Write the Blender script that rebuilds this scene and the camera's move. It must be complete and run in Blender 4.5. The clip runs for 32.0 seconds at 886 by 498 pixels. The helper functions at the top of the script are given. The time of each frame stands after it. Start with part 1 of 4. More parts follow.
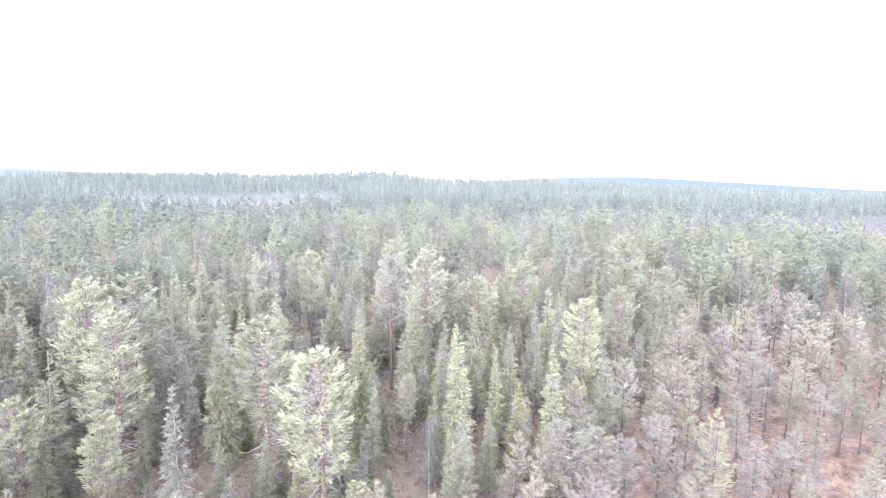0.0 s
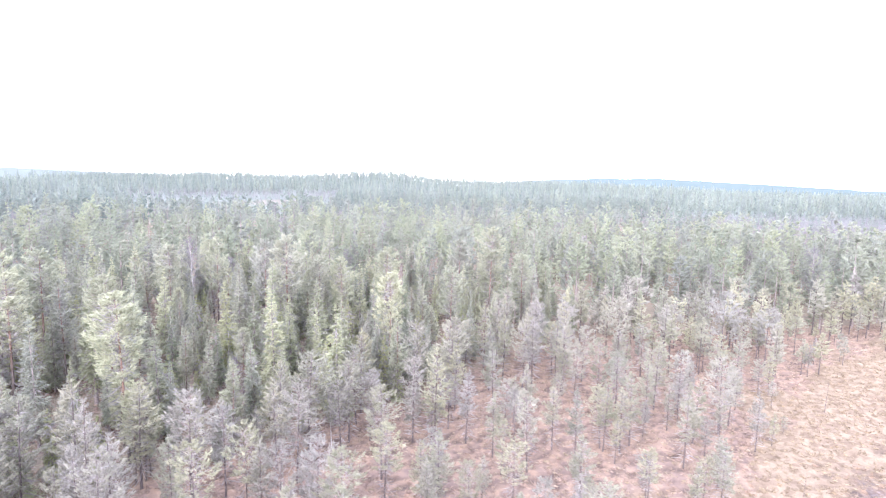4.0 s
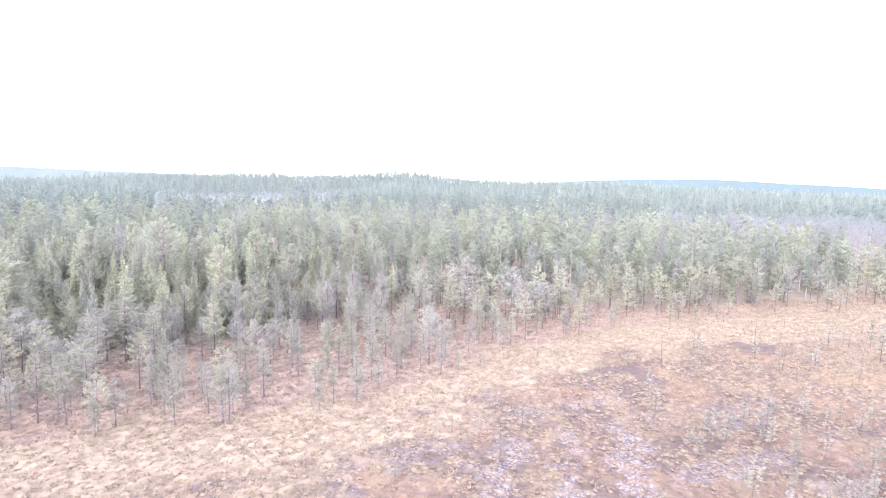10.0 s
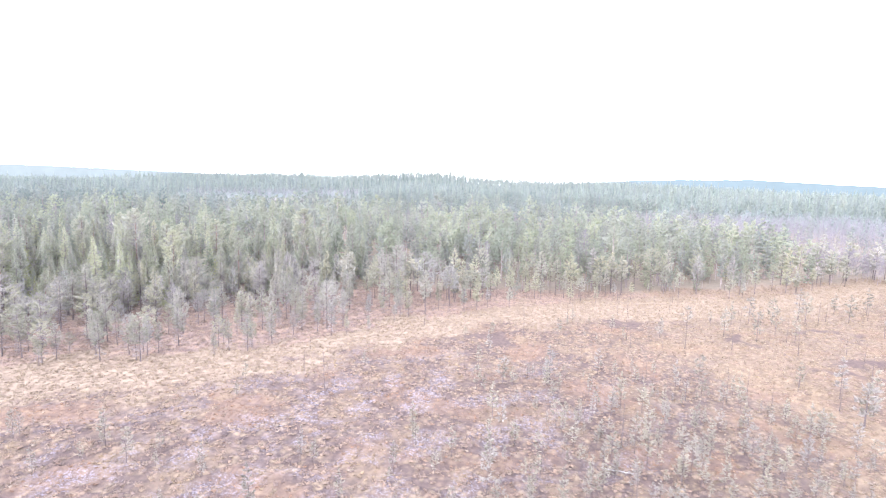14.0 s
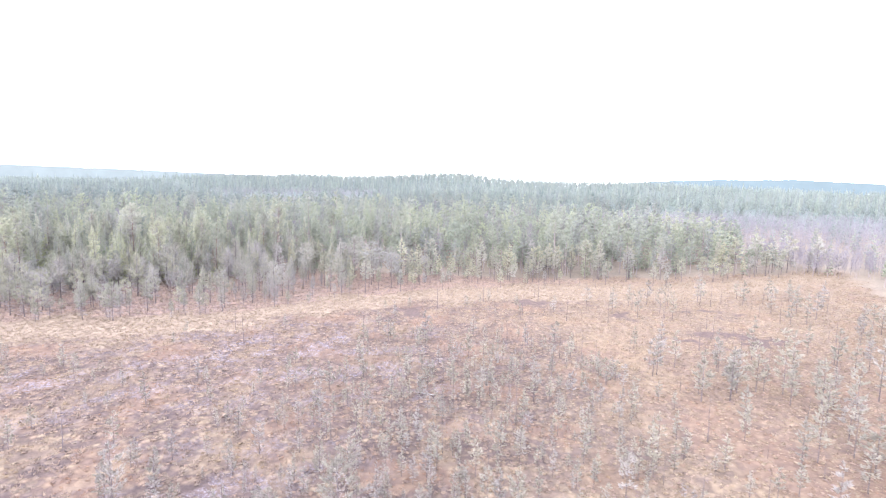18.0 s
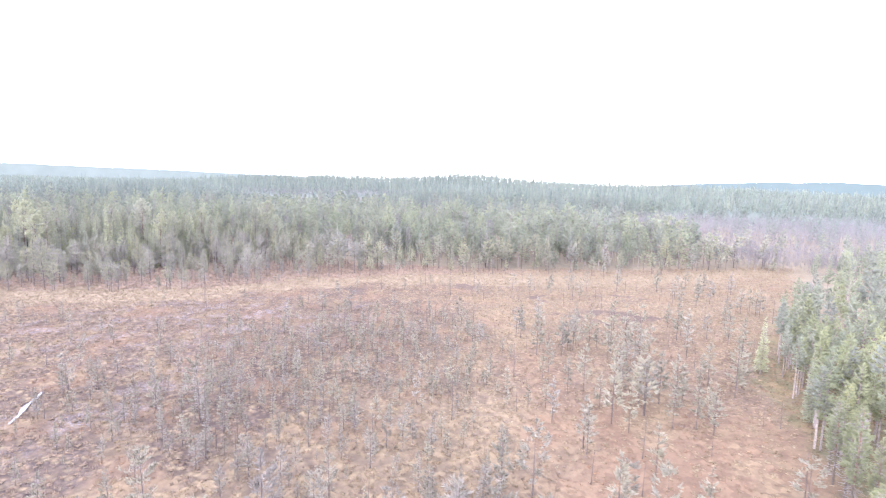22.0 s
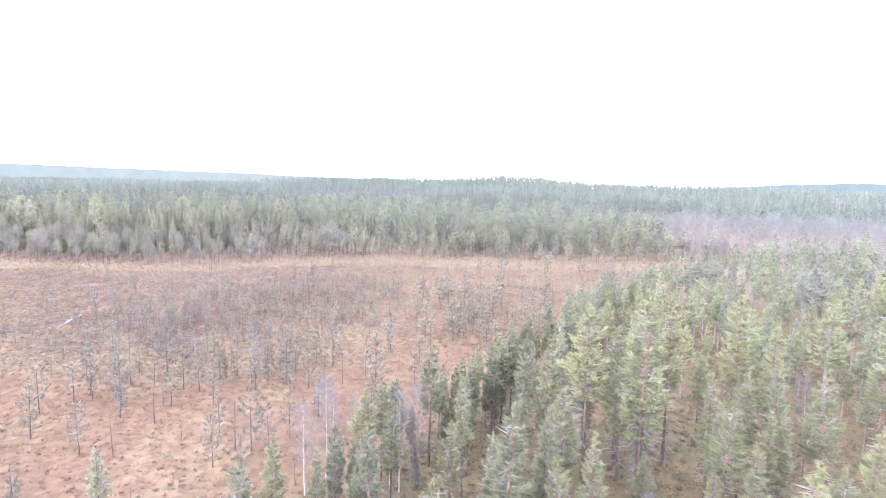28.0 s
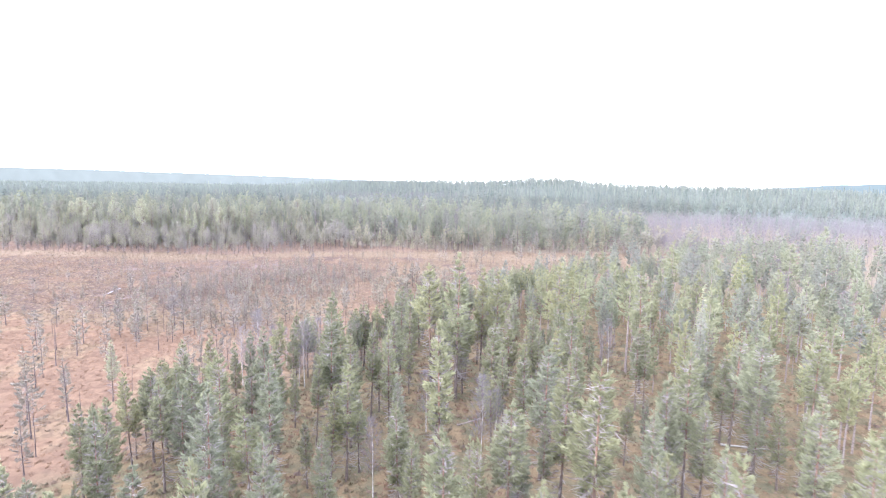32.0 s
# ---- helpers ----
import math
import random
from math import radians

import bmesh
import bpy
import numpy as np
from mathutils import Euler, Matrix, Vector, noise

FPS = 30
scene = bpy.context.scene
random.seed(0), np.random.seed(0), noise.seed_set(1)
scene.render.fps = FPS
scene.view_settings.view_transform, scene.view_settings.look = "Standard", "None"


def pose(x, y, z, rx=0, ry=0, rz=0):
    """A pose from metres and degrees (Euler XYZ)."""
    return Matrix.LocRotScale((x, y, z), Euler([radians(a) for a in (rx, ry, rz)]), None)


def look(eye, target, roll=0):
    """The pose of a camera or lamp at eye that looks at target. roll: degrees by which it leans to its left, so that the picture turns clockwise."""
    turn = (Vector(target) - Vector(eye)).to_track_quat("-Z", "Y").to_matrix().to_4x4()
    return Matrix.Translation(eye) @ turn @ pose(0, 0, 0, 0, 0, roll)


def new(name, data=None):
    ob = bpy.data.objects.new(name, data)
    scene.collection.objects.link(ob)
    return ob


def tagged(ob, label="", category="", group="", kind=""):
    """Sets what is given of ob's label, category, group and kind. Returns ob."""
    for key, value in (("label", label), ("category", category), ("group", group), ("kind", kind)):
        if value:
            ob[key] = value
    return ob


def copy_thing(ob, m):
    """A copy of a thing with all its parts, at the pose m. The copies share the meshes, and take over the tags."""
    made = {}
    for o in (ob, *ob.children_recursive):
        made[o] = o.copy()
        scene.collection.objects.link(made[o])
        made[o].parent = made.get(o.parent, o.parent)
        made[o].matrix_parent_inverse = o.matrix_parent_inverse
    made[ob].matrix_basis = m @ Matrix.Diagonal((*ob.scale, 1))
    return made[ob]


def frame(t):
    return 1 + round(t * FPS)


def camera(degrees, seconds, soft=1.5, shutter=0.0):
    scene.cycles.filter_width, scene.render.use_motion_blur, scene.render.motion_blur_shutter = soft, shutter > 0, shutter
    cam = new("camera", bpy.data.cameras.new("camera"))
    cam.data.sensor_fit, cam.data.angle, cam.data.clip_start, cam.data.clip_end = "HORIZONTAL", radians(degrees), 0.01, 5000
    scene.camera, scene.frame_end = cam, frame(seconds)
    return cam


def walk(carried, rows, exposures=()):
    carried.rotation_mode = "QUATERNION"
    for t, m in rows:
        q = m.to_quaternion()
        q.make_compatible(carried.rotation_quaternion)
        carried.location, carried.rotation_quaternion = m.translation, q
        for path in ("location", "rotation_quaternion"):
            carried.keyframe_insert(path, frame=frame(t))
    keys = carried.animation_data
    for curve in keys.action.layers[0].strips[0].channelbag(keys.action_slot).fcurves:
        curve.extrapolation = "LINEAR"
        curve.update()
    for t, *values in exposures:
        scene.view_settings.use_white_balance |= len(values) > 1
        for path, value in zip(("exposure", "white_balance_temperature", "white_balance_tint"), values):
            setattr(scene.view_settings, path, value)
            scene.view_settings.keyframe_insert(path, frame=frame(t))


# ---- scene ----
EXPOSURE = 3.28
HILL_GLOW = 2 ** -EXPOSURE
cam = camera(79.8, 32.0, soft=1.0, shutter=0.5)
PATH = [
    (0.0, 0.09, -0.02, 26.00, 82.813, -1.091, 0.210),
    (1.0, 5.03, -3.35, 26.02, 82.702, -1.150, 0.639),
    (2.0, 10.58, -6.73, 26.02, 82.724, -1.232, 1.203),
    (3.0, 16.61, -10.12, 26.02, 82.799, -1.290, 1.837),
    (4.5, 25.77, -14.95, 26.08, 82.912, -1.191, 2.665),
    (6.0, 35.11, -19.51, 26.16, 82.927, -1.039, 3.346),
    (7.0, 41.62, -22.55, 26.14, 82.944, -1.053, 3.954),
    (8.0, 48.20, -25.50, 26.11, 82.923, -1.116, 4.953),
    (9.0, 54.70, -28.34, 26.07, 82.892, -1.177, 6.163),
    (10.0, 61.11, -31.19, 26.02, 82.866, -1.205, 7.277),
    (11.0, 67.55, -34.05, 25.95, 82.859, -1.197, 8.257),
    (12.0, 74.08, -36.89, 25.88, 82.842, -1.197, 9.280),
    (13.0, 80.56, -39.78, 25.82, 82.825, -1.264, 10.276),
    (14.0, 86.96, -42.73, 25.79, 82.817, -1.347, 11.182),
    (15.5, 96.41, -47.16, 25.70, 82.813, -1.382, 12.524),
    (17.0, 105.62, -51.46, 25.61, 82.801, -1.271, 13.951),
    (18.0, 111.64, -54.20, 25.56, 82.819, -1.222, 14.885),
    (19.0, 117.82, -57.00, 25.52, 82.883, -1.243, 15.889),
    (20.0, 124.29, -59.88, 25.51, 82.933, -1.321, 16.846),
    (21.0, 130.96, -62.85, 25.54, 82.943, -1.391, 17.727),
    (22.0, 137.48, -65.87, 25.59, 82.895, -1.448, 18.778),
    (23.0, 143.89, -68.79, 25.63, 82.818, -1.518, 20.066),
    (24.0, 150.40, -71.55, 25.68, 82.764, -1.597, 21.354),
    (25.0, 156.92, -74.30, 25.72, 82.759, -1.630, 22.529),
    (26.5, 166.57, -78.53, 25.79, 82.843, -1.527, 24.052),
    (28.0, 176.20, -82.82, 25.82, 82.943, -1.330, 25.503),
    (29.0, 182.75, -85.72, 25.82, 82.992, -1.217, 26.500),
    (30.0, 189.36, -88.62, 25.83, 83.047, -1.119, 27.573),
    (31.0, 195.99, -91.49, 25.85, 83.096, -1.059, 28.740),
    (32.0, 202.73, -94.35, 25.91, 83.110, -1.023, 29.854),
]
walk(cam, [(t, pose(*p)) for t, *p in PATH], [(0.0, EXPOSURE + 0.17, 6300, 14), (7.0, EXPOSURE + 0.16, 6300, 13), (14.0, EXPOSURE + 0.10, 6320, 12), (21.0, EXPOSURE, 6360, 12), (32.0, EXPOSURE - 0.04, 6370, 12)])

# ---- overcast daylight ----
world = bpy.data.worlds.new("overcast_sky")
scene.world = world
world.use_nodes = True
wn = world.node_tree.nodes
wl = world.node_tree.links
sky = wn.new("ShaderNodeTexSky")
sky.sky_type = "NISHITA"
sky.sun_disc = False
sky.sun_elevation = radians(25)
sky.sun_rotation = radians(200)
veil = wn.new("ShaderNodeMix")          # a cloud deck greys the blue of the sky
veil.data_type = "RGBA"
veil.inputs["Factor"].default_value = 0.75
veil.inputs["B"].default_value = (8.8, 8.9, 10.2, 1)
wl.new(sky.outputs["Color"], veil.inputs["A"])
wl.new(veil.outputs["Result"], wn["Background"].inputs["Color"])
wn["Background"].inputs["Strength"].default_value = 0.15

sun = new("sun", bpy.data.lights.new("sun", "SUN"))
sun.data.energy = 1.5
sun.data.angle = radians(40)
sun.data.color = (1.0, 0.95, 0.88)
sun.matrix_world = look((0, 0, 50), (14, 40, 50 - 20))

# ---- materials ----
def material(name):
    m = bpy.data.materials.new(name)
    m.use_nodes = True
    m.node_tree.nodes.clear()
    return m, m.node_tree.nodes, m.node_tree.links


def node(nodes, kind, **inputs):
    n = nodes.new(kind)
    for key, value in inputs.items():
        n.inputs[key.replace("_", " ")].default_value = value
    return n


def ramp(nodes, stops):
    r = nodes.new("ShaderNodeValToRGB")
    while len(r.color_ramp.elements) < len(stops):
        r.color_ramp.elements.new(0.5)
    for e, (p, c) in zip(r.color_ramp.elements, stops):
        e.position, e.color = p, (*c, 1)
    return r


def mix(nodes, links, fac, a, b, mode="MIX"):
    m = nodes.new("ShaderNodeMix")
    m.data_type, m.blend_type = "RGBA", mode
    for key, v in (("Factor", fac), ("A", a), ("B", b)):
        if hasattr(v, "links"):
            links.new(v, m.inputs[key])
        else:
            m.inputs[key].default_value = v if key == "Factor" else (*v, 1)
    return m.outputs["Result"]


def foliage(name, colours, old, share, through_light=0.35):
    """Needles: young green to grey, lichened ones, by tree and by clump, with a little light coming through."""
    m, n, l = material(name)
    info = n.new("ShaderNodeObjectInfo")
    geo = n.new("ShaderNodeNewGeometry")
    tint = n.new("ShaderNodeAttribute")
    tint.attribute_name = "tint"
    add = n.new("ShaderNodeMath")
    add.operation = "ADD"
    l.new(info.outputs["Random"], add.inputs[0])
    l.new(tint.outputs["Fac"], add.inputs[1])
    wrap = n.new("ShaderNodeMath")
    wrap.operation = "FRACT"
    l.new(add.outputs[0], wrap.inputs[0])
    base = ramp(n, [(i / (len(colours) - 1), c) for i, c in enumerate(colours)])
    l.new(wrap.outputs[0], base.inputs["Fac"])
    coat = n.new("ShaderNodeMath")
    coat.operation = "MULTIPLY"
    coat.inputs[1].default_value = share
    l.new(geo.outputs["Random Per Island"], coat.inputs[0])
    col = mix(n, l, coat.outputs[0], base.outputs["Color"], old)
    stretch = n.new("ShaderNodeMath")          # some trees darker, some paler
    stretch.operation = "MULTIPLY"
    stretch.inputs[1].default_value = 7.31
    l.new(wrap.outputs[0], stretch.inputs[0])
    again = n.new("ShaderNodeMath")
    again.operation = "FRACT"
    l.new(stretch.outputs[0], again.inputs[0])
    value = ramp(n, [(0.0, (0.87, 0.87, 0.88)), (0.5, (1.0, 1.0, 1.0)), (1.0, (1.12, 1.12, 1.1))])
    l.new(again.outputs[0], value.inputs["Fac"])
    col = mix(n, l, 1.0, col, value.outputs["Color"], "MULTIPLY")
    place = n.new("ShaderNodeTexNoise")
    place.inputs["Scale"].default_value = 3.0
    pos = n.new("ShaderNodeTexCoord")
    l.new(pos.outputs["Object"], place.inputs["Vector"])
    grain = ramp(n, [(0.3, (0.8, 0.8, 0.82)), (0.7, (1.16, 1.16, 1.13))])
    l.new(place.outputs["Fac"], grain.inputs["Fac"])
    col = mix(n, l, 1.0, col, grain.outputs["Color"], "MULTIPLY")
    d = node(n, "ShaderNodeBsdfDiffuse", Roughness=0.9)
    t = n.new("ShaderNodeBsdfTranslucent")
    l.new(col, d.inputs["Color"])
    l.new(col, t.inputs["Color"])
    s = node(n, "ShaderNodeMixShader", Fac=through_light)
    l.new(d.outputs[0], s.inputs[1])
    l.new(t.outputs[0], s.inputs[2])
    out = n.new("ShaderNodeOutputMaterial")
    l.new(s.outputs[0], out.inputs["Surface"])
    return m


def bark(name, low, high, scale, split=None):
    """Bark with plates and lichen; split: height share above which the upper colour begins."""
    m, n, l = material(name)
    co = n.new("ShaderNodeTexCoord")
    info = n.new("ShaderNodeObjectInfo")
    noise_a = node(n, "ShaderNodeTexNoise", Scale=scale, Detail=4.0)
    l.new(co.outputs["Object"], noise_a.inputs["Vector"])
    if split is None:
        r = ramp(n, [(0.35, low), (0.65, high)])
        l.new(noise_a.outputs["Fac"], r.inputs["Fac"])
        col = r.outputs["Color"]
    else:
        sep = n.new("ShaderNodeSeparateXYZ")
        l.new(co.outputs["Generated"], sep.inputs[0])
        sw = n.new("ShaderNodeMapRange")
        sw.inputs["From Min"].default_value, sw.inputs["From Max"].default_value = split - 0.1, split + 0.15
        l.new(sep.outputs["Z"], sw.inputs["Value"])
        col = mix(n, l, sw.outputs["Result"], low, high)
        r = ramp(n, [(0.3, (0.6, 0.6, 0.6)), (0.7, (1.25, 1.25, 1.25))])
        l.new(noise_a.outputs["Fac"], r.inputs["Fac"])
        col = mix(n, l, 1.0, col, r.outputs["Color"], "MULTIPLY")
    b = node(n, "ShaderNodeBsdfPrincipled", Roughness=0.9)
    b.inputs["Specular IOR Level"].default_value = 0.2
    l.new(col, b.inputs["Base Color"])
    bump = node(n, "ShaderNodeBump", Strength=0.5, Distance=0.03)
    l.new(noise_a.outputs["Fac"], bump.inputs["Height"])
    l.new(bump.outputs[0], b.inputs["Normal"])
    out = n.new("ShaderNodeOutputMaterial")
    l.new(b.outputs[0], out.inputs["Surface"])
    return m


M_SPRUCE = foliage("spruce_needles", [(0.160, 0.177, 0.126), (0.206, 0.219, 0.141), (0.163, 0.174, 0.148), (0.231, 0.239, 0.148), (0.179, 0.188, 0.159)], (0.213, 0.208, 0.216), 0.25, 0.6)
M_PINE = foliage("pine_needles", [(0.172, 0.182, 0.142), (0.205, 0.212, 0.150), (0.179, 0.182, 0.162), (0.220, 0.226, 0.154), (0.191, 0.194, 0.168)], (0.208, 0.201, 0.208), 0.22, 0.6)
M_YOUNG = foliage("young_pine_needles", [(0.138, 0.149, 0.098), (0.162, 0.171, 0.104), (0.128, 0.141, 0.106), (0.179, 0.183, 0.106), (0.146, 0.156, 0.109)], (0.151, 0.148, 0.142), 0.22, 0.55)
M_SAPLING = foliage("young_spruce_needles", [(0.167, 0.179, 0.099), (0.194, 0.201, 0.106), (0.150, 0.163, 0.104), (0.182, 0.188, 0.112)], (0.180, 0.177, 0.154), 0.2, 0.6)
M_BOGPINE = foliage("bog_pine_needles", [(0.128, 0.121, 0.105), (0.151, 0.139, 0.112), (0.138, 0.127, 0.124)], (0.159, 0.142, 0.144), 0.4, 0.55)
M_FRINGE = foliage("fringe_pine_needles", [(0.144, 0.146, 0.124), (0.174, 0.172, 0.122), (0.159, 0.149, 0.147), (0.190, 0.186, 0.128), (0.164, 0.158, 0.152)], (0.180, 0.170, 0.174), 0.35, 0.6)
# these two carry the haze of distance in their blue-grey base colours
M_FAR = foliage("distant_haze_needles", [(0.083, 0.101, 0.095), (0.109, 0.125, 0.111), (0.094, 0.107, 0.107), (0.124, 0.135, 0.116)], (0.123, 0.131, 0.135), 0.2, 0.5)
M_MID = foliage("middle_haze_needles", [(0.116, 0.131, 0.108), (0.150, 0.163, 0.119), (0.124, 0.132, 0.125), (0.166, 0.176, 0.123), (0.134, 0.139, 0.131)], (0.150, 0.150, 0.156), 0.22, 0.55)
M_TWIG = foliage("bare_birch_twigs", [(0.102, 0.093, 0.110), (0.116, 0.106, 0.122), (0.096, 0.087, 0.102)], (0.138, 0.131, 0.145), 0.6, 0.5)
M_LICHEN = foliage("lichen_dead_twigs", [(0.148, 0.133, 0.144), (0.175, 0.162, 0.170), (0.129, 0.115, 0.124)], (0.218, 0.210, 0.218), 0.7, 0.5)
M_SEDGE = foliage("dry_pale_sedge", [(0.092, 0.070, 0.053), (0.129, 0.102, 0.077), (0.106, 0.077, 0.054), (0.137, 0.109, 0.083), (0.114, 0.090, 0.066)], (0.153, 0.126, 0.102), 0.5, 0.4)
M_TUFT = foliage("brown_bog_tussock", [(0.106, 0.078, 0.067), (0.137, 0.099, 0.078), (0.093, 0.071, 0.069), (0.147, 0.109, 0.087), (0.121, 0.101, 0.087), (0.131, 0.089, 0.068)], (0.149, 0.119, 0.103), 0.3, 0.4)
M_STRAW = foliage("straw_tussock", [(0.106, 0.077, 0.057), (0.136, 0.103, 0.073), (0.087, 0.066, 0.057), (0.149, 0.111, 0.075), (0.116, 0.096, 0.081)], (0.153, 0.125, 0.106), 0.3, 0.4)
M_MOSS = foliage("orange_moss_tussock", [(0.091, 0.056, 0.043), (0.118, 0.074, 0.054), (0.136, 0.087, 0.063)], (0.148, 0.111, 0.086), 0.5, 0.4)
M_HEATH = foliage("reddish_heath_shrub", [(0.107, 0.077, 0.070), (0.142, 0.100, 0.086), (0.129, 0.106, 0.079), (0.160, 0.118, 0.100)], (0.180, 0.146, 0.132), 0.5, 0.4)
M_FLOOR = foliage("blueberry_and_moss", [(0.066, 0.064, 0.046), (0.102, 0.086, 0.057), (0.119, 0.072, 0.054), (0.079, 0.072, 0.054), (0.141, 0.099, 0.067), (0.072, 0.053, 0.059)], (0.143, 0.115, 0.095), 0.4, 0.4)
M_BARK = bark("grey_brown_bark", (0.084, 0.069, 0.070), (0.147, 0.126, 0.126), 6)
M_PINEBARK = bark("pine_bark", (0.062, 0.050, 0.048), (0.119, 0.073, 0.059), 5, 0.4)
M_BIRCH = bark("birch_bark", (0.15, 0.142, 0.145), (0.29, 0.28, 0.28), 3)
M_STEM = bark("dark_bog_pine_bark", (0.033, 0.026, 0.029), (0.062, 0.050, 0.051), 6)
M_ROOT = bark("dark_peaty_roots", (0.022, 0.014, 0.016), (0.05, 0.03, 0.032), 7)
M_DEAD = bark("weathered_dead_wood", (0.11, 0.105, 0.108), (0.17, 0.165, 0.165), 8)


def ground_material():
    """Bog and forest floor: sedge, heath, orange moss, dark peat and needle litter, mixed by the plan and by tussock."""
    m, n, l = material("bog_and_forest_floor")
    co = n.new("ShaderNodeTexCoord")

    def noise_at(scale, detail=4.0, rough=0.6):
        t = node(n, "ShaderNodeTexNoise", Scale=scale, Detail=detail, Roughness=rough)
        l.new(co.outputs["Object"], t.inputs["Vector"])
        return t.outputs["Fac"]

    def attr(name):
        a = n.new("ShaderNodeAttribute")
        a.attribute_name = name
        return a.outputs["Fac"]

    def two(a, b, fac, lo=0.38, hi=0.62):
        r = ramp(n, [(lo, a), (hi, b)])
        l.new(fac, r.inputs["Fac"])
        return r.outputs["Color"]

    n1, n2, n3 = noise_at(0.22), noise_at(1.4, 6, 0.75), noise_at(5.0, 4, 0.75)
    cells = node(n, "ShaderNodeTexVoronoi", Scale=1.7, Randomness=1.0)     # tussock heads
    bent = n.new("ShaderNodeMix")
    bent.data_type = "VECTOR"
    bent.inputs["Factor"].default_value = 0.12
    wob = node(n, "ShaderNodeTexNoise", Scale=3.0, Detail=3.0)
    l.new(co.outputs["Object"], wob.inputs["Vector"])
    l.new(co.outputs["Object"], bent.inputs["A"])
    l.new(wob.outputs["Color"], bent.inputs["B"])
    l.new(bent.outputs["Result"], cells.inputs["Vector"])
    pick = n.new("ShaderNodeSeparateColor")
    l.new(cells.outputs["Color"], pick.inputs[0])
    head = pick.outputs[0]
    floor = two((0.050, 0.056, 0.032), (0.116, 0.076, 0.042), noise_at(0.35, 5, 0.65), 0.42, 0.58)
    floor = mix(n, l, 0.45, floor, two((0.026, 0.025, 0.023), (0.088, 0.070, 0.050), n2, 0.36, 0.64))
    floor = mix(n, l, 0.3, floor, two((0.035, 0.034, 0.03), (0.12, 0.105, 0.07), n3, 0.35, 0.65))
    litter = two((0.078, 0.069, 0.058), (0.112, 0.092, 0.072), n1)
    litter = mix(n, l, 0.5, litter, two((0.054, 0.048, 0.043), (0.108, 0.088, 0.070), n2))
    floor = mix(n, l, attr("gold"), litter, floor)
    heath = two((0.078, 0.058, 0.053), (0.130, 0.094, 0.078), n2)
    heath = mix(n, l, 0.45, heath, two((0.070, 0.054, 0.052), (0.146, 0.104, 0.078), head, 0.2, 0.8))
    pale = two((0.070, 0.054, 0.041), (0.112, 0.088, 0.067), n2)
    pale = mix(n, l, 0.45, pale, two((0.058, 0.043, 0.036), (0.122, 0.098, 0.080), head, 0.2, 0.8))
    orange = two((0.064, 0.043, 0.034), (0.092, 0.062, 0.047), n2)
    orange = mix(n, l, 0.45, orange, two((0.056, 0.039, 0.031), (0.102, 0.071, 0.052), head, 0.2, 0.8))
    straw = two((0.072, 0.053, 0.039), (0.112, 0.085, 0.060), n2)
    straw = mix(n, l, 0.45, straw, two((0.058, 0.045, 0.035), (0.128, 0.098, 0.068), head, 0.2, 0.8))
    dark = two((0.034, 0.027, 0.026), (0.060, 0.045, 0.041), n2)
    tone = n.new("ShaderNodeValToRGB")
    tone.color_ramp.interpolation = "CONSTANT"
    for i, c in enumerate(((0.038, 0.032, 0.033), (0.104, 0.077, 0.055), (0.058, 0.047, 0.044), (0.122, 0.098, 0.066), (0.046, 0.036, 0.035), (0.092, 0.080, 0.068))):
        e = tone.color_ramp.elements[i] if i < 2 else tone.color_ramp.elements.new(0.5)
        e.position, e.color = i / 6, (*c, 1)
    l.new(head, tone.inputs["Fac"])
    brown = two((0.046, 0.038, 0.037), (0.096, 0.073, 0.058), n2)
    brown = mix(n, l, 0.5, brown, tone.outputs["Color"])
    gap = ramp(n, [(0.2, (1.25, 1.22, 1.2)), (0.6, (0.5, 0.48, 0.53))])   # peat shows between the heads
    l.new(cells.outputs["Distance"], gap.inputs["Fac"])
    brown = mix(n, l, 0.8, brown, gap.outputs["Color"], "MULTIPLY")
    col = brown
    for name, c in (("heath", heath), ("pale", pale), ("orange", orange), ("straw", straw), ("dark", dark), ("hollow", dark), ("floor", floor)):
        col = mix(n, l, attr(name), col, c)
    rime = n.new("ShaderNodeMath")           # frost lying in the wet hollows
    rime.operation = "MULTIPLY"
    speck = ramp(n, [(0.5, (0, 0, 0)), (0.62, (1, 1, 1))])
    l.new(noise_at(4.5, 5, 0.75), speck.inputs["Fac"])
    l.new(speck.outputs["Color"], rime.inputs[0])
    l.new(attr("frost"), rime.inputs[1])
    col = mix(n, l, rime.outputs[0], col, (0.118, 0.112, 0.136))
    # far ground: the shade within distant canopy is painted in, dark and bluish
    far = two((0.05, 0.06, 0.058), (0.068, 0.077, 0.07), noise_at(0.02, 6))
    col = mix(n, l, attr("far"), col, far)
    b = node(n, "ShaderNodeBsdfPrincipled", Roughness=0.95)
    b.inputs["Specular IOR Level"].default_value = 0.0
    l.new(col, b.inputs["Base Color"])
    bump = node(n, "ShaderNodeBump", Strength=0.8, Distance=0.15)
    l.new(n3, bump.inputs["Height"])
    l.new(bump.outputs[0], b.inputs["Normal"])
    out = n.new("ShaderNodeOutputMaterial")
    l.new(b.outputs[0], out.inputs["Surface"])
    return m


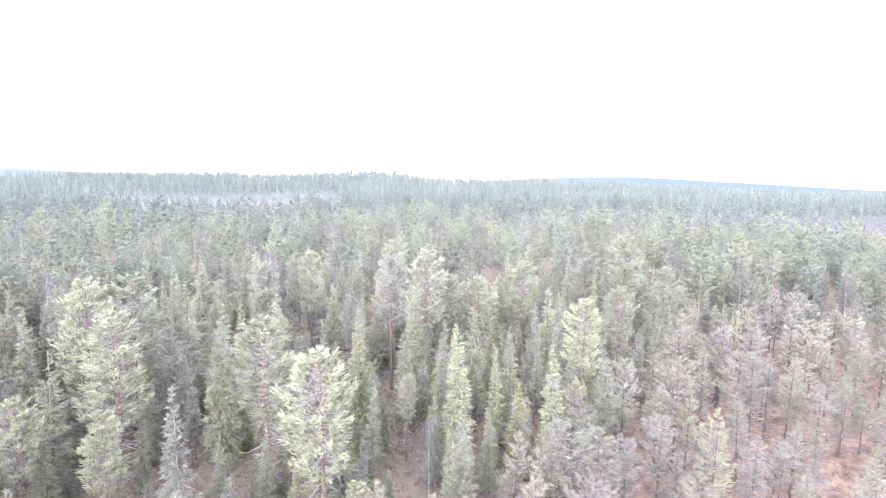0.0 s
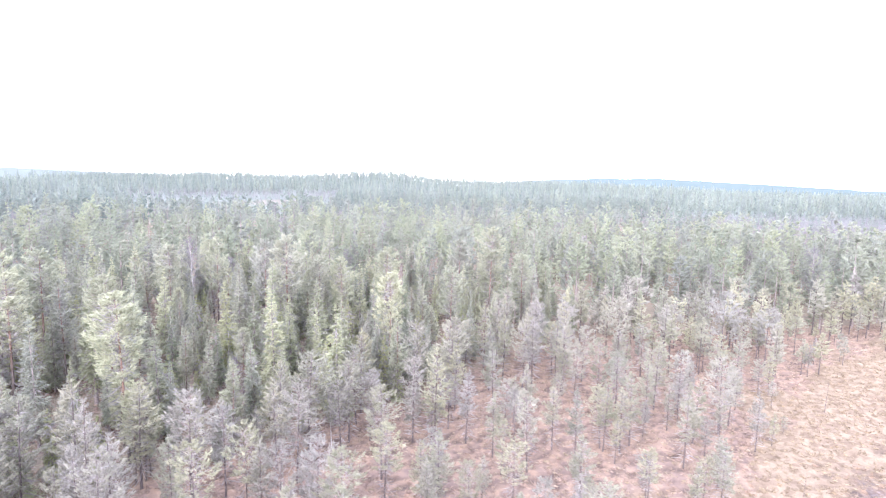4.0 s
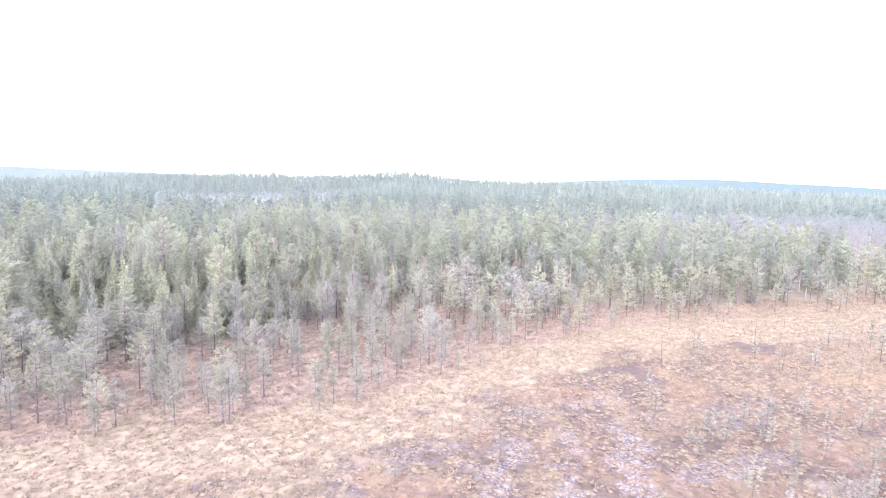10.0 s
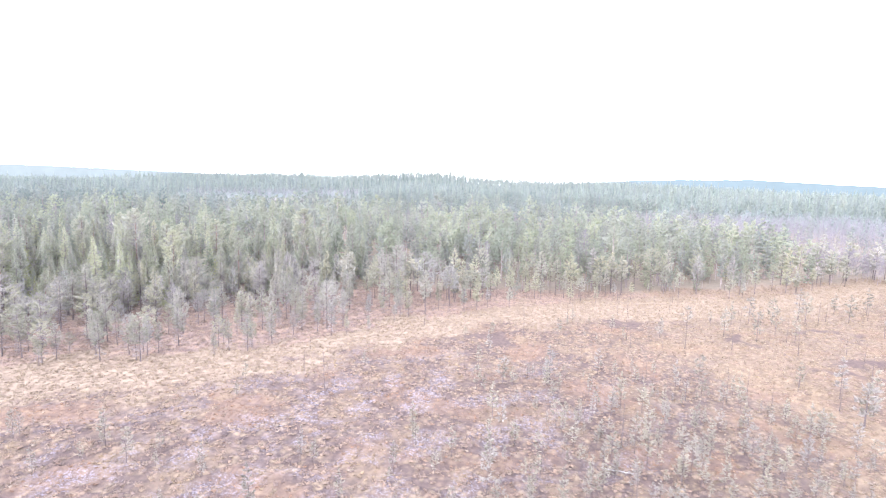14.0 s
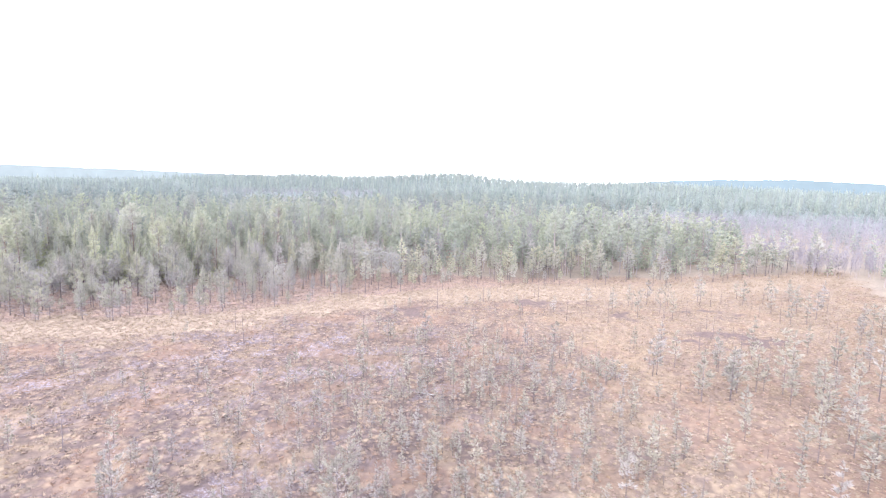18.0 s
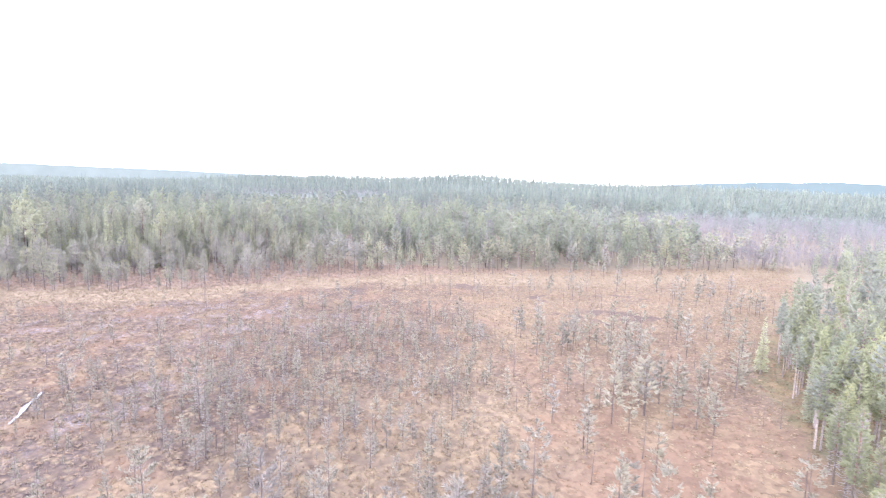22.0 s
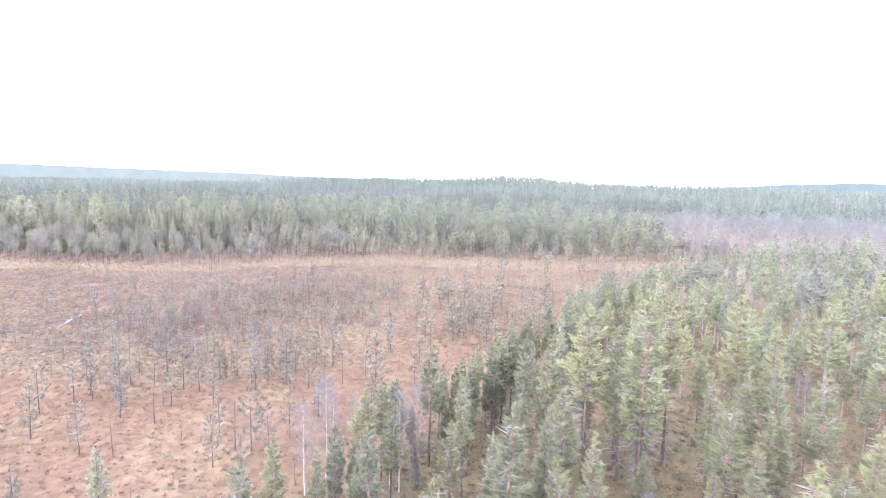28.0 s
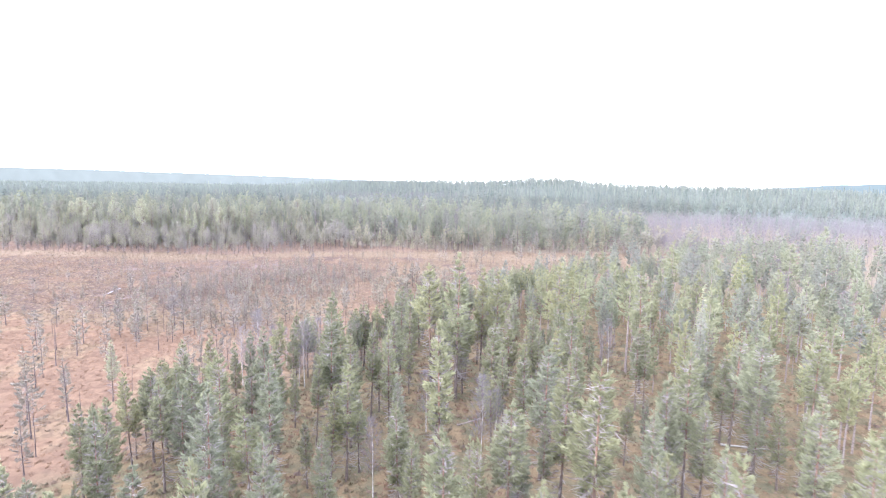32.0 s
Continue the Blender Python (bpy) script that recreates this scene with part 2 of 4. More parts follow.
def water_material():
    m, n, l = material("bog_water")
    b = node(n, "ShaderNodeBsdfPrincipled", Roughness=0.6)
    # pale lilac-grey base colour, with next to no specular
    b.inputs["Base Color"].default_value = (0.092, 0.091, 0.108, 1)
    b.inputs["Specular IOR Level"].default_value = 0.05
    t = node(n, "ShaderNodeTexNoise", Scale=6.0)
    bump = node(n, "ShaderNodeBump", Strength=0.15, Distance=0.02)
    l.new(t.outputs["Fac"], bump.inputs["Height"])
    l.new(bump.outputs[0], b.inputs["Normal"])
    out = n.new("ShaderNodeOutputMaterial")
    l.new(b.outputs[0], out.inputs["Surface"])
    return m


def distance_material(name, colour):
    """Hills many kilometres off, plain: the haze is painted as a glowing blue."""
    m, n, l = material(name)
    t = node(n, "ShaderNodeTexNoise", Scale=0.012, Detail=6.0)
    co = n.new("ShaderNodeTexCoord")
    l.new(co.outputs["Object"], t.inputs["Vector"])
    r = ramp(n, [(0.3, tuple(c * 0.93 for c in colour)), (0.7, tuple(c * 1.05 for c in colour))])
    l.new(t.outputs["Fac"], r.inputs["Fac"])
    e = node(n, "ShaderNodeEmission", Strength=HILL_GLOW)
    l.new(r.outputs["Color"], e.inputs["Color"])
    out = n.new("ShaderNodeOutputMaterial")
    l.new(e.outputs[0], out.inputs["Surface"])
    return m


# ---- the plan ----
rng = np.random.default_rng(7)


def line(pairs):
    a, b = zip(*pairs)
    return lambda v: np.interp(v, a, b)


forest_edge = line([(-80, -5), (-39, 8), (-8, 20), (0, 30), (10, 39), (20, 51), (35, 67), (48, 79), (70, 82), (98, 88), (134, 102), (160, 120), (190, 137), (260, 150), (400, 170)])
fringe_edge = line([(-80, -45), (-20, -8), (13, 11), (24, 17), (37, 21), (48, 32), (58, 42), (66, 55), (83, 69), (108, 83), (132, 92), (150, 104), (178, 128), (260, 148)])
sedge_edge = line([(-80, -62), (0, -5), (26, 5), (43, 9), (51, 18), (58, 30), (65, 37), (74, 46), (86, 55), (110, 62), (140, 74), (178, 112)])
east_wood = line([(-200, 215), (-110, 165), (-73, 154), (-60, 150), (-40, 151), (-17, 155.5), (5, 157.5), (20, 159.5), (41, 165), (65, 174), (90, 182), (135, 193)])
moss_edge = line([(-70, 40), (-55, 75), (-47, 95), (-40, 110), (-33, 123), (-23, 130), (-15, 130), (-2, 127), (11, 123), (25, 120), (49, 114), (70, 120)])
lane_line = line([(-20, 136), (-8, 131), (5, 127), (16, 124), (28, 120.5), (37, 118), (50, 116)])
BIRCH_FEN = [(154, 185), (101, 295), (177, 360), (302, 363), (300, 175), (208, 126), (176, 122)]
BIRCH_FAR = [(-303, 447), (-121, 600), (-75, 376), (-145, 312)]
CLEARING = [(-190, 430), (-110, 470), (-85, 400), (-140, 380)]


def inside(poly, x, y):
    hit = np.zeros(np.shape(x), bool)
    for (ax, ay), (bx, by) in zip(poly, poly[1:] + poly[:1]):
        cross = (ay > y) != (by > y)
        hit ^= cross & (x < (bx - ax) * (y - ay) / (by - ay + 1e-9) + ax)
    return hit


def step(v, a, b):
    t = np.clip((v - a) / (b - a), 0, 1)
    return t * t * (3 - 2 * t)


def land(x, y):
    """The lie of the land: flat bog, a wooded ridge behind with one round top."""
    ridge = 19 * (0.34 * step(y, 310, 450) + 0.66 * step(y, 500, 830)) * step(x, -640, -545) * (1 - 0.6 * step(x, 130, 560)) * (1 - step(y, 1000, 1500))
    top = 14 * np.exp(-(((x + 126) / 95) ** 2 + ((y - 870) / 120) ** 2)) + 5 * np.exp(-(((x + 360) / 120) ** 2 + ((y - 850) / 120) ** 2))
    rise = 1.5 * step(y - forest_edge(x), 0, 60)
    return ridge + top + rise


def waves(x, y, size, seed):
    """Soft uneven waves of about that size, between -1 and 1."""
    r = np.random.default_rng(seed)
    v = np.zeros(np.shape(x))
    for i in range(14):
        a = r.uniform(0, 2 * math.pi)
        k = 2 * math.pi / size * r.uniform(0.6, 1.8)
        v = v + np.sin(k * (np.cos(a) * x + np.sin(a) * y) + r.uniform(0, 6.3))
    return np.clip(v / 4.5, -1, 1)


WATER = -0.36


def zones(x, y):
    wx, wy = x + 3.0 * waves(x, y, 14, 1) + 1.2 * waves(x, y, 4, 2), y + 3.0 * waves(x, y, 14, 3) + 1.2 * waves(x, y, 4, 4)
    z = {}
    east = wx - east_wood(wy)
    north = wy - forest_edge(wx)
    z["floor"] = np.maximum(step(north, -2, 6), step(east, -4, 4) * (wy < 140))
    z["gold"] = step(east, -6, 2) * (1 - step(wy, 40, 75))
    z["heath"] = step(wy - fringe_edge(wx), -3, 4)
    band = step(wy - sedge_edge(wx), -4, 3) * (1 - step(wy - fringe_edge(wx), 0, 6))
    tan = step(wx, 98, 118) * (0.35 * step(wy, -34, -4) + 0.25 * step(wy, 22, 42))
    z["pale"] = np.clip(np.maximum(band, tan), 0, 1)
    z["orange"] = step(wx - moss_edge(wy), -4, 6) * (1 - 0.65 * step(wy, -10, 8)) * (1 - step(wy, 30, 60))
    lane = np.exp(-((wx - lane_line(wy)) / 3.4) ** 2) * step(wy, -14, -4) * (1 - step(wy, 36, 46))
    z["orange"] = np.clip(np.maximum(z["orange"], 0.75 * lane * (1 - step(wy, 8, 24))), 0, 1)
    shore = step(wx - moss_edge(wy), -24, -10) * (1 - step(wx - moss_edge(wy), -3, 8)) * (1 - step(wy, -14, 0))
    upper = np.exp(-(((wx - 112) / 20) ** 2 + ((wy - 46) / 9) ** 2)) + 0.7 * np.exp(-(((wx - 150) / 16) ** 2 + ((wy - 62) / 12) ** 2))
    z["straw"] = np.clip(np.maximum(np.maximum(0.7 * shore, 0.75 * lane * step(wy, 6, 22)), 0.4 * upper), 0, 1) * (1 - 0.8 * band)
    inner = (1 - band) * (1 - step(wy - fringe_edge(wx), -4, 2))
    z["orange"] = np.maximum(z["orange"], 0.65 * inner * step(waves(x, y, 17, 91) + 0.4 * waves(x, y, 5, 93), 0.15, 0.8))
    z["straw"] = np.maximum(z["straw"], 0.6 * inner * step(waves(x, y, 13, 92) + 0.4 * waves(x, y, 4, 94), 0.25, 0.9))
    z["lane"] = lane
    wet = np.exp(-(((wx - 74) / 26) ** 2 + ((wy - 14) / 18) ** 2)) + 0.8 * np.exp(-(((wx - 84) / 9) ** 2 + ((wy + 24) / 12) ** 2)) + 0.7 * np.exp(-(((wx - 50) / 14) ** 2 + ((wy + 6) / 8) ** 2))
    spots = np.zeros(np.shape(x))
    for sx, sy, rx, ry in ((102, 60, 3, 1.6), (78, 44, 3.5, 1.8), (120, 54, 2, 1.2), (112, 62, 4, 1), (140, 62, 5, 1.5), (140, 45, 9, 2.2), (131, 38, 5, 1.4)):
        spots = np.maximum(spots, np.exp(-(((wx - sx) / rx) ** 2 + ((wy - sy) / ry) ** 2)))
    z["dark"] = np.clip(np.maximum(wet * 0.4 * (1 - band), 1.5 * spots), 0, 1)
    z["bare"] = spots
    patch = step(waves(x, y, 9, 41) + 0.5 * waves(x, y, 3, 42), -0.1, 0.6)
    z["frost"] = np.clip(1.1 * wet * (1 - band), 0, 1) * patch
    z["wet"] = np.clip(wet * (1 - band), 0, 1)
    # where the ground takes the colour with painted canopy shade
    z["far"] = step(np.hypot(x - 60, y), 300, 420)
    clear = inside(CLEARING, x, y) * 1.0
    z["floor"] = z["floor"] * (1 - clear)
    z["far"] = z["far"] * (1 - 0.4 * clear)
    return z


def hummocks(x, y):
    return 0.5 * waves(x, y, 2.6, 5) + 0.4 * waves(x, y, 1.5, 6) + 0.25 * waves(x, y, 6, 9)


def bog_height(x, y, z=None):
    z = z or zones(x, y)
    open_bog = 1 - z["floor"]
    return land(x, y) + (0.10 + 0.10 * open_bog) * hummocks(x, y) - 0.10 * z["wet"] * open_bog + 0.11 * z["wet"] * waves(x, y, 1.3, 15)


def raw_mesh(name, verts, faces, mat, tint=None, smooth=False, second=None):
    me = bpy.data.meshes.new(name)
    faces = np.asarray(faces, np.int32)
    k = faces.shape[1]
    me.vertices.add(len(verts))
    me.vertices.foreach_set("co", np.asarray(verts, np.float32).ravel())
    me.loops.add(faces.size)
    me.loops.foreach_set("vertex_index", faces.ravel())
    me.polygons.add(len(faces))
    me.polygons.foreach_set("loop_start", np.arange(0, faces.size, k, dtype=np.int32))
    me.update(calc_edges=True)
    if tint is not None:
        me.attributes.new("tint", "FLOAT", "POINT").data.foreach_set("value", np.asarray(tint, np.float32))
    me.polygons.foreach_set("use_smooth", np.full(len(faces), smooth))
    me.materials.append(mat)
    if second:
        me.materials.append(second[0])
        me.polygons.foreach_set("material_index", (np.arange(len(faces)) >= second[1]).astype(np.int32))
    return me


def tri(f):
    """Faces of four corners as pairs of triangles."""
    f = np.asarray(f)
    return f if f.shape[1] == 3 else np.concatenate([f[:, [0, 1, 2]], f[:, [0, 2, 3]]], 1).reshape(-1, 3)


def joined(a, *more):
    """Sets of corners and faces as one."""
    v, f = a[0], tri(a[1])
    for b in more:
        f = np.concatenate([f, tri(b[1]) + len(v)])
        v = np.concatenate([v, b[0]])
    return v, f


def leaf_mesh(name, parts, mat, second=None):
    v, f = parts
    return raw_mesh(name, v, f, mat, np.zeros(len(v)), second=second)


# ---- the ground, one sheet from near to the horizon ----
def axis(lo, hi, fine_lo, fine_hi, d, growth=1.10):
    pts = list(np.arange(fine_lo, fine_hi + d / 2, d))
    s, p = d, fine_hi
    while p < hi:
        s *= growth
        p += s
        pts.append(p)
    s, p = d, fine_lo
    while p > lo:
        s *= growth
        p -= s
        pts.insert(0, p)
    return np.array(pts)


gx = axis(-5200, 5400, 0, 160, 0.5)
gy = axis(-5200, 5400, -66, 84, 0.5)
X, Y = np.meshgrid(gx, gy)
Zn = zones(X, Y)
Zg = bog_height(X, Y, Zn)
fine = (X > -2) & (X < 163) & (Y > -67) & (Y < 88) & (Zn["floor"] < 0.5)
Zn["hollow"] = 0.8 * step(-hummocks(X, Y), 0.06, 0.42) * (1 - 0.8 * Zn["pale"]) * (1 - 0.9 * Zn["orange"]) * (1 - 0.5 * Zn["straw"]) * fine
nx, ny = len(gx), len(gy)
idx = np.arange(nx * ny).reshape(ny, nx)
quads = np.stack([idx[:-1, :-1], idx[:-1, 1:], idx[1:, 1:], idx[1:, :-1]], -1).reshape(-1, 4)
ground_mesh = raw_mesh("ground", np.stack([X, Y, Zg], -1).reshape(-1, 3), quads, ground_material(), smooth=True)
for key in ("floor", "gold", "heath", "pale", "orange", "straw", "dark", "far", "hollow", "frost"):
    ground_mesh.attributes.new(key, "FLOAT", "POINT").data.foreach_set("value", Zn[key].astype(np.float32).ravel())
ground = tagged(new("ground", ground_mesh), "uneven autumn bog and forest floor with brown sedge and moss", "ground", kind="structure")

wa = np.linspace(0, 2 * math.pi, 40, endpoint=False)
wv = np.stack([76 + 40 * np.cos(wa), 4 + 44 * np.sin(wa), np.full(40, WATER)], -1)
bm = bmesh.new()
bm.faces.new([bm.verts.new(p) for p in wv])
wm = bpy.data.meshes.new("water")
bm.to_mesh(wm)
bm.free()
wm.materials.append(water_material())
tagged(new("water", wm), "shallow pale lilac-grey bog pools between tussocks", "water", kind="structure")

# a narrow pale pool winding between the tussocks
px = np.linspace(0, 1, 28)
cx = np.interp(px, [0, 0.15, 0.6, 1], [74.4, 75.4, 77.7, 79.8]) + 0.12 * np.sin(px * 11)
cy = np.interp(px, [0, 0.15, 0.6, 1], [-24.4, -25.8, -28.8, -31.3])
wide = 0.10 + 0.14 * np.abs(np.sin(px * 8 + 0.6)) * np.sin(px * math.pi)
pz = float(np.max(bog_height(cx, cy))) + 0.04
pv = np.concatenate([np.stack([cx - wide, cy - 0.7 * wide, 0 * px + pz], -1), np.stack([cx + wide, cy + 0.7 * wide, 0 * px + pz], -1)])
pi = np.arange(27)
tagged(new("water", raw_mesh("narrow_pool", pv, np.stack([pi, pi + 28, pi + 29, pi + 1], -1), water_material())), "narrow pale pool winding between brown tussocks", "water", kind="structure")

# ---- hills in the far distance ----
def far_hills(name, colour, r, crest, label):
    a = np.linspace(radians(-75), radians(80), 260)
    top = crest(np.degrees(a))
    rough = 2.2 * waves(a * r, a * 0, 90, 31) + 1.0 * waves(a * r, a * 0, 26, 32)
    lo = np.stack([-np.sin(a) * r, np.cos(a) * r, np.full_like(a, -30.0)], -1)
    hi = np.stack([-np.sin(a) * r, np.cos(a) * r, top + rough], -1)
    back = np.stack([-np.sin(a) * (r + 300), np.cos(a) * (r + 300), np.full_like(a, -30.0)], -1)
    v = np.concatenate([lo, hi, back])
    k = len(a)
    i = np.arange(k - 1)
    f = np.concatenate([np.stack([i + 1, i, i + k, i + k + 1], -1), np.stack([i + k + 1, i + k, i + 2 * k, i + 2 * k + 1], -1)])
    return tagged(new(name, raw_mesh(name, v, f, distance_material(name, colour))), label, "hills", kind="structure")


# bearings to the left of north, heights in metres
far_hills("backdrop_hills_east", (0.56, 0.72, 0.84), 4300, line([(-75, 10), (-40, 22), (-29, 62), (-20, 92), (-14, 84), (-9, 70), (-4, 40), (2, -30), (80, -30)]), "haze-blue hills far away under the sky")
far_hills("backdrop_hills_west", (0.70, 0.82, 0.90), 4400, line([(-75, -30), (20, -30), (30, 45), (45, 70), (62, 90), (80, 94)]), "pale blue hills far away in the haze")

# ---- trees ----
def kites(base, way, length, width, droop, r, face=(0, 0, 1.0), loose=0.3):
    """Leaf-like sprays: a kite of four corners each, its sides sagging a little, lying square to face."""
    way = way / np.linalg.norm(way, axis=1, keepdims=True)
    up = np.asarray(face) + r.normal(0, loose, way.shape)
    side = np.cross(way, up)
    side /= np.linalg.norm(side, axis=1, keepdims=True) + 1e-9
    mid = base + way * (length * 0.45)[:, None]
    sag = np.zeros_like(base)
    sag[:, 2] = -droop * length
    a, b = mid + side * (width / 2)[:, None] + sag, mid - side * (width / 2)[:, None] + sag
    tip = base + way * length[:, None]
    tip[:, 2] -= droop * length * 0.8
    v = np.stack([base, a, tip, b], 1).reshape(-1, 3)
    return v, np.arange(len(v)).reshape(-1, 4)


def around(n, r):
    a = r.uniform(0, 2 * math.pi, n)
    return np.stack([np.cos(a), np.sin(a), np.zeros(n)], -1)


def unit(v):
    return v / (np.linalg.norm(v, axis=-1, keepdims=True) + 1e-9)


def blades(base, way, length, width, r):
    """Small pointed sprays of needles, one triangle each, turned at random round their own line."""
    way = unit(way)
    side = unit(np.cross(way, unit(r.normal(0, 1, way.shape)) + (0, 0, 0.7))) * (width / 2)[:, None]
    v = np.stack([base - side, base + side, base + way * length[:, None]], 1).reshape(-1, 3)
    return v, np.arange(len(v)).reshape(-1, 3)


def outline(form, s):
    """Half width of a crown from its foot (0) to its tip (1), as a share of the widest."""
    if form == "spruce":
        return 0.95 * (1 - s) ** 0.9 * (0.75 + 0.25 * step(s, 0, 0.12)) + 0.035
    if form == "pine":
        return 0.97 * (1 - s) ** 0.8 * (0.55 + 0.45 * step(s, 0, 0.26)) + 0.035
    return np.clip(np.sin(np.clip(s * 0.8 + 0.2, 0, 1) * math.pi), 0.03, 1) ** 0.62


def conifer(h, boughs, per, r, low, wide, size, form, slim=0.36, whorl=0.42, thin=0.0):
    """A crown of boughs in loose whorls, each a flat fan of small sprays; also the boughs' outer points and heights."""
    j = (np.arange(boughs) + r.uniform(0, 1, boughs)) / boughs
    s = j if form == "old" else 1 - (1 - j) ** (0.62 if form == "spruce" else 0.74)
    z = (low + (1 - low) * s) * h
    z = np.where(r.uniform(0, 1, boughs) < 0.7, np.round(z / whorl) * whorl + r.normal(0, 0.1 * whorl, boughs), z)
    s = np.clip((z / h - low) / (1 - low), 0, 0.985)
    z = (low + (1 - low) * s) * h
    o = around(boughs, r)
    side = np.stack([-o[:, 1], o[:, 0], 0 * s], -1)
    swell = 1 + 0.13 * np.sin(np.arctan2(o[:, 1], o[:, 0]) + r.uniform(0, 6.3) + 4 * s) + 0.08 * np.sin(17 * s + r.uniform(0, 6.3))
    reach = wide * h * outline(form, s) * swell * r.uniform(0.62, 1.14, boughs)
    slope = {"spruce": -0.42 + 0.95 * s, "pine": 0.02 + 0.62 * s, "old": 0.1 + 0.35 * s}[form] + r.normal(0, 0.09, boughs)
    curl = 0.14 if form == "spruce" else 0.2
    inner = {"spruce": 0.12, "pine": 0.25, "old": 0.45}[form]
    n = boughs * per
    u = inner + (1 - inner) * r.uniform(0, 1, n) ** 0.72
    oo, ss, rr, sl, zz = (np.repeat(a, per, 0) for a in (o, side, reach, slope, z))
    off = r.normal(0, 0.27, n) * (1.12 - u) * rr + r.normal(0, 0.06 * size, n)
    base = oo * (rr * u)[:, None] + ss * off[:, None]
    base[:, 2] = zz + sl * rr * u + curl * rr * u ** 2 + r.normal(0, 0.05, n) * (rr + size) - 0.15 * np.abs(off)
    way = oo * 0.75 + ss * (np.sign(off) * 0.5)[:, None] + r.normal(0, 0.33, (n, 3))
    way[:, 2] += sl + (0.0 if form == "spruce" else 0.35)
    ln = size * r.uniform(0.6, 1.35, n) * np.clip(0.55 + 0.45 * rr / (0.45 * wide * h), 0.5, 1.1)
    keep = r.uniform(0, 1, n) >= thin
    needles = blades(base[keep], way[keep], ln[keep], ln[keep] * slim * r.uniform(0.7, 1.3, keep.sum()), r)
    k = 10
    tip = np.zeros((k, 3))
    tip[:, 2] = h * (1 - 0.05 * r.uniform(0, 1, k))
    lead = r.normal(0, 0.35, (k, 3))
    lead[:, 2] = 1.0
    needles = joined(needles, blades(tip - (0, 0, 0.02 * h), lead, np.full(k, min(0.04 * h, 1.2 * size)), np.full(k, 0.3 * size), r))
    ends = o * (reach * 0.85)[:, None]
    ends[:, 2] = z + slope * reach * 0.85 + curl * reach * 0.7
    return needles, ends, z


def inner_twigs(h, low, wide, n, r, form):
    """Grey needle-less twigs inside the crown, their pale colour also lifting its inner shade."""
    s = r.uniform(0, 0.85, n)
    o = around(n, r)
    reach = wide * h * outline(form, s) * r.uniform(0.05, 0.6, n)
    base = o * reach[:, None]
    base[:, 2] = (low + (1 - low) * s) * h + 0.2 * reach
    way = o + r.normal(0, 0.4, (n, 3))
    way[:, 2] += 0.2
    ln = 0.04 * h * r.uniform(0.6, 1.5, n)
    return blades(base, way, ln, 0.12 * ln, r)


def hanging(h, low, high, wide, n, r, form="spruce"):
    """Pale lichen hanging under the boughs."""
    s = r.uniform(low, high, n)
    o = around(n, r)
    reach = wide * h * outline(form, s) * r.uniform(0.15, 0.92, n)
    base = o * reach[:, None]
    base[:, 2] = (0.08 + 0.92 * s) * h - 0.3 * reach
    way = o * 0.8 + r.normal(0, 0.3, (n, 3))
    way[:, 2] = r.uniform(-0.9, -0.1, n)
    ln = r.uniform(0.25, 0.7, n)
    return blades(base, way, ln, ln * 0.14, r)


def puffs(c, radius, r, rise=0.5, out=None):
    """Low ragged domes of needles or grass: three faces round a raised middle each."""
    n = len(c)
    a = (np.arange(6) * math.pi / 3)[None] + r.uniform(0, 6, (n, 1))
    rad = radius[:, None] * r.uniform(0.55, 1.25, (n, 6))
    rim = np.stack([rad * np.cos(a), rad * np.sin(a), r.normal(0, 0.18, (n, 6)) * radius[:, None] - 0.15 * rad], -1) + c[:, None, :]
    if out is not None:
        rim[:, :, 2] -= 0.45 * ((rim - c[:, None, :]) * out[:, None, :]).sum(-1)
    apex = c + np.stack([0 * radius, 0 * radius, rise * radius], -1)
    v = np.concatenate([apex[:, None, :], rim], 1).reshape(-1, 3)
    f = (np.array([[0, 1, 2, 3], [0, 3, 4, 5], [0, 5, 6, 1]])[None] + (np.arange(n) * 7)[:, None, None]).reshape(-1, 4)
    return v, f


def twig_crown(h, n, r, low=0.35, wide=0.14, thick=0.05):
    t = low + (1 - low) * r.uniform(0, 1, n)
    s = (t - low) / (1 - low)
    reach = wide * h * np.sin(np.clip(s * 0.8 + 0.2, 0, 1) * math.pi) ** 0.8 + 0.08
    o = around(n, r)
    u = r.uniform(0.05, 0.9, n)
    base = o * (reach * u)[:, None]
    base[:, 2] = t * h + 0.3 * reach * u
    way = o * 0.7 + r.normal(0, 0.3, (n, 3))
    way[:, 2] = r.uniform(0.3, 1.3, n)
    ln = 0.075 * h * r.uniform(0.7, 1.6, n)
    return kites(base, way, ln, thick * r.uniform(0.6, 1.4, n), -0.02, r, o)


def trunk(h, r0, r, sides=6, rings=6, bend=0.02, top=0.12):
    z = np.linspace(-0.25, h, rings)
    off = np.cumsum(r.normal(0, bend * h / rings, (rings, 2)), 0)
    off -= off[0]
    rad = r0 * (1 - (1 - top) * np.clip(z / h, 0, 1) ** 0.9)
    rad[0] *= 1.25
    a = np.linspace(0, 2 * math.pi, sides, endpoint=False)
    v = np.stack([off[:, 0, None] + rad[:, None] * np.cos(a), off[:, 1, None] + rad[:, None] * np.sin(a), np.repeat(z[:, None], sides, 1)], -1).reshape(-1, 3)
    i = np.arange(rings - 1)[:, None] * sides
    j = np.arange(sides)
    k = (j + 1) % sides
    f = np.stack([i + j, i + k, i + k + sides, i + j + sides], -1).reshape(-1, 4)
    return v, f


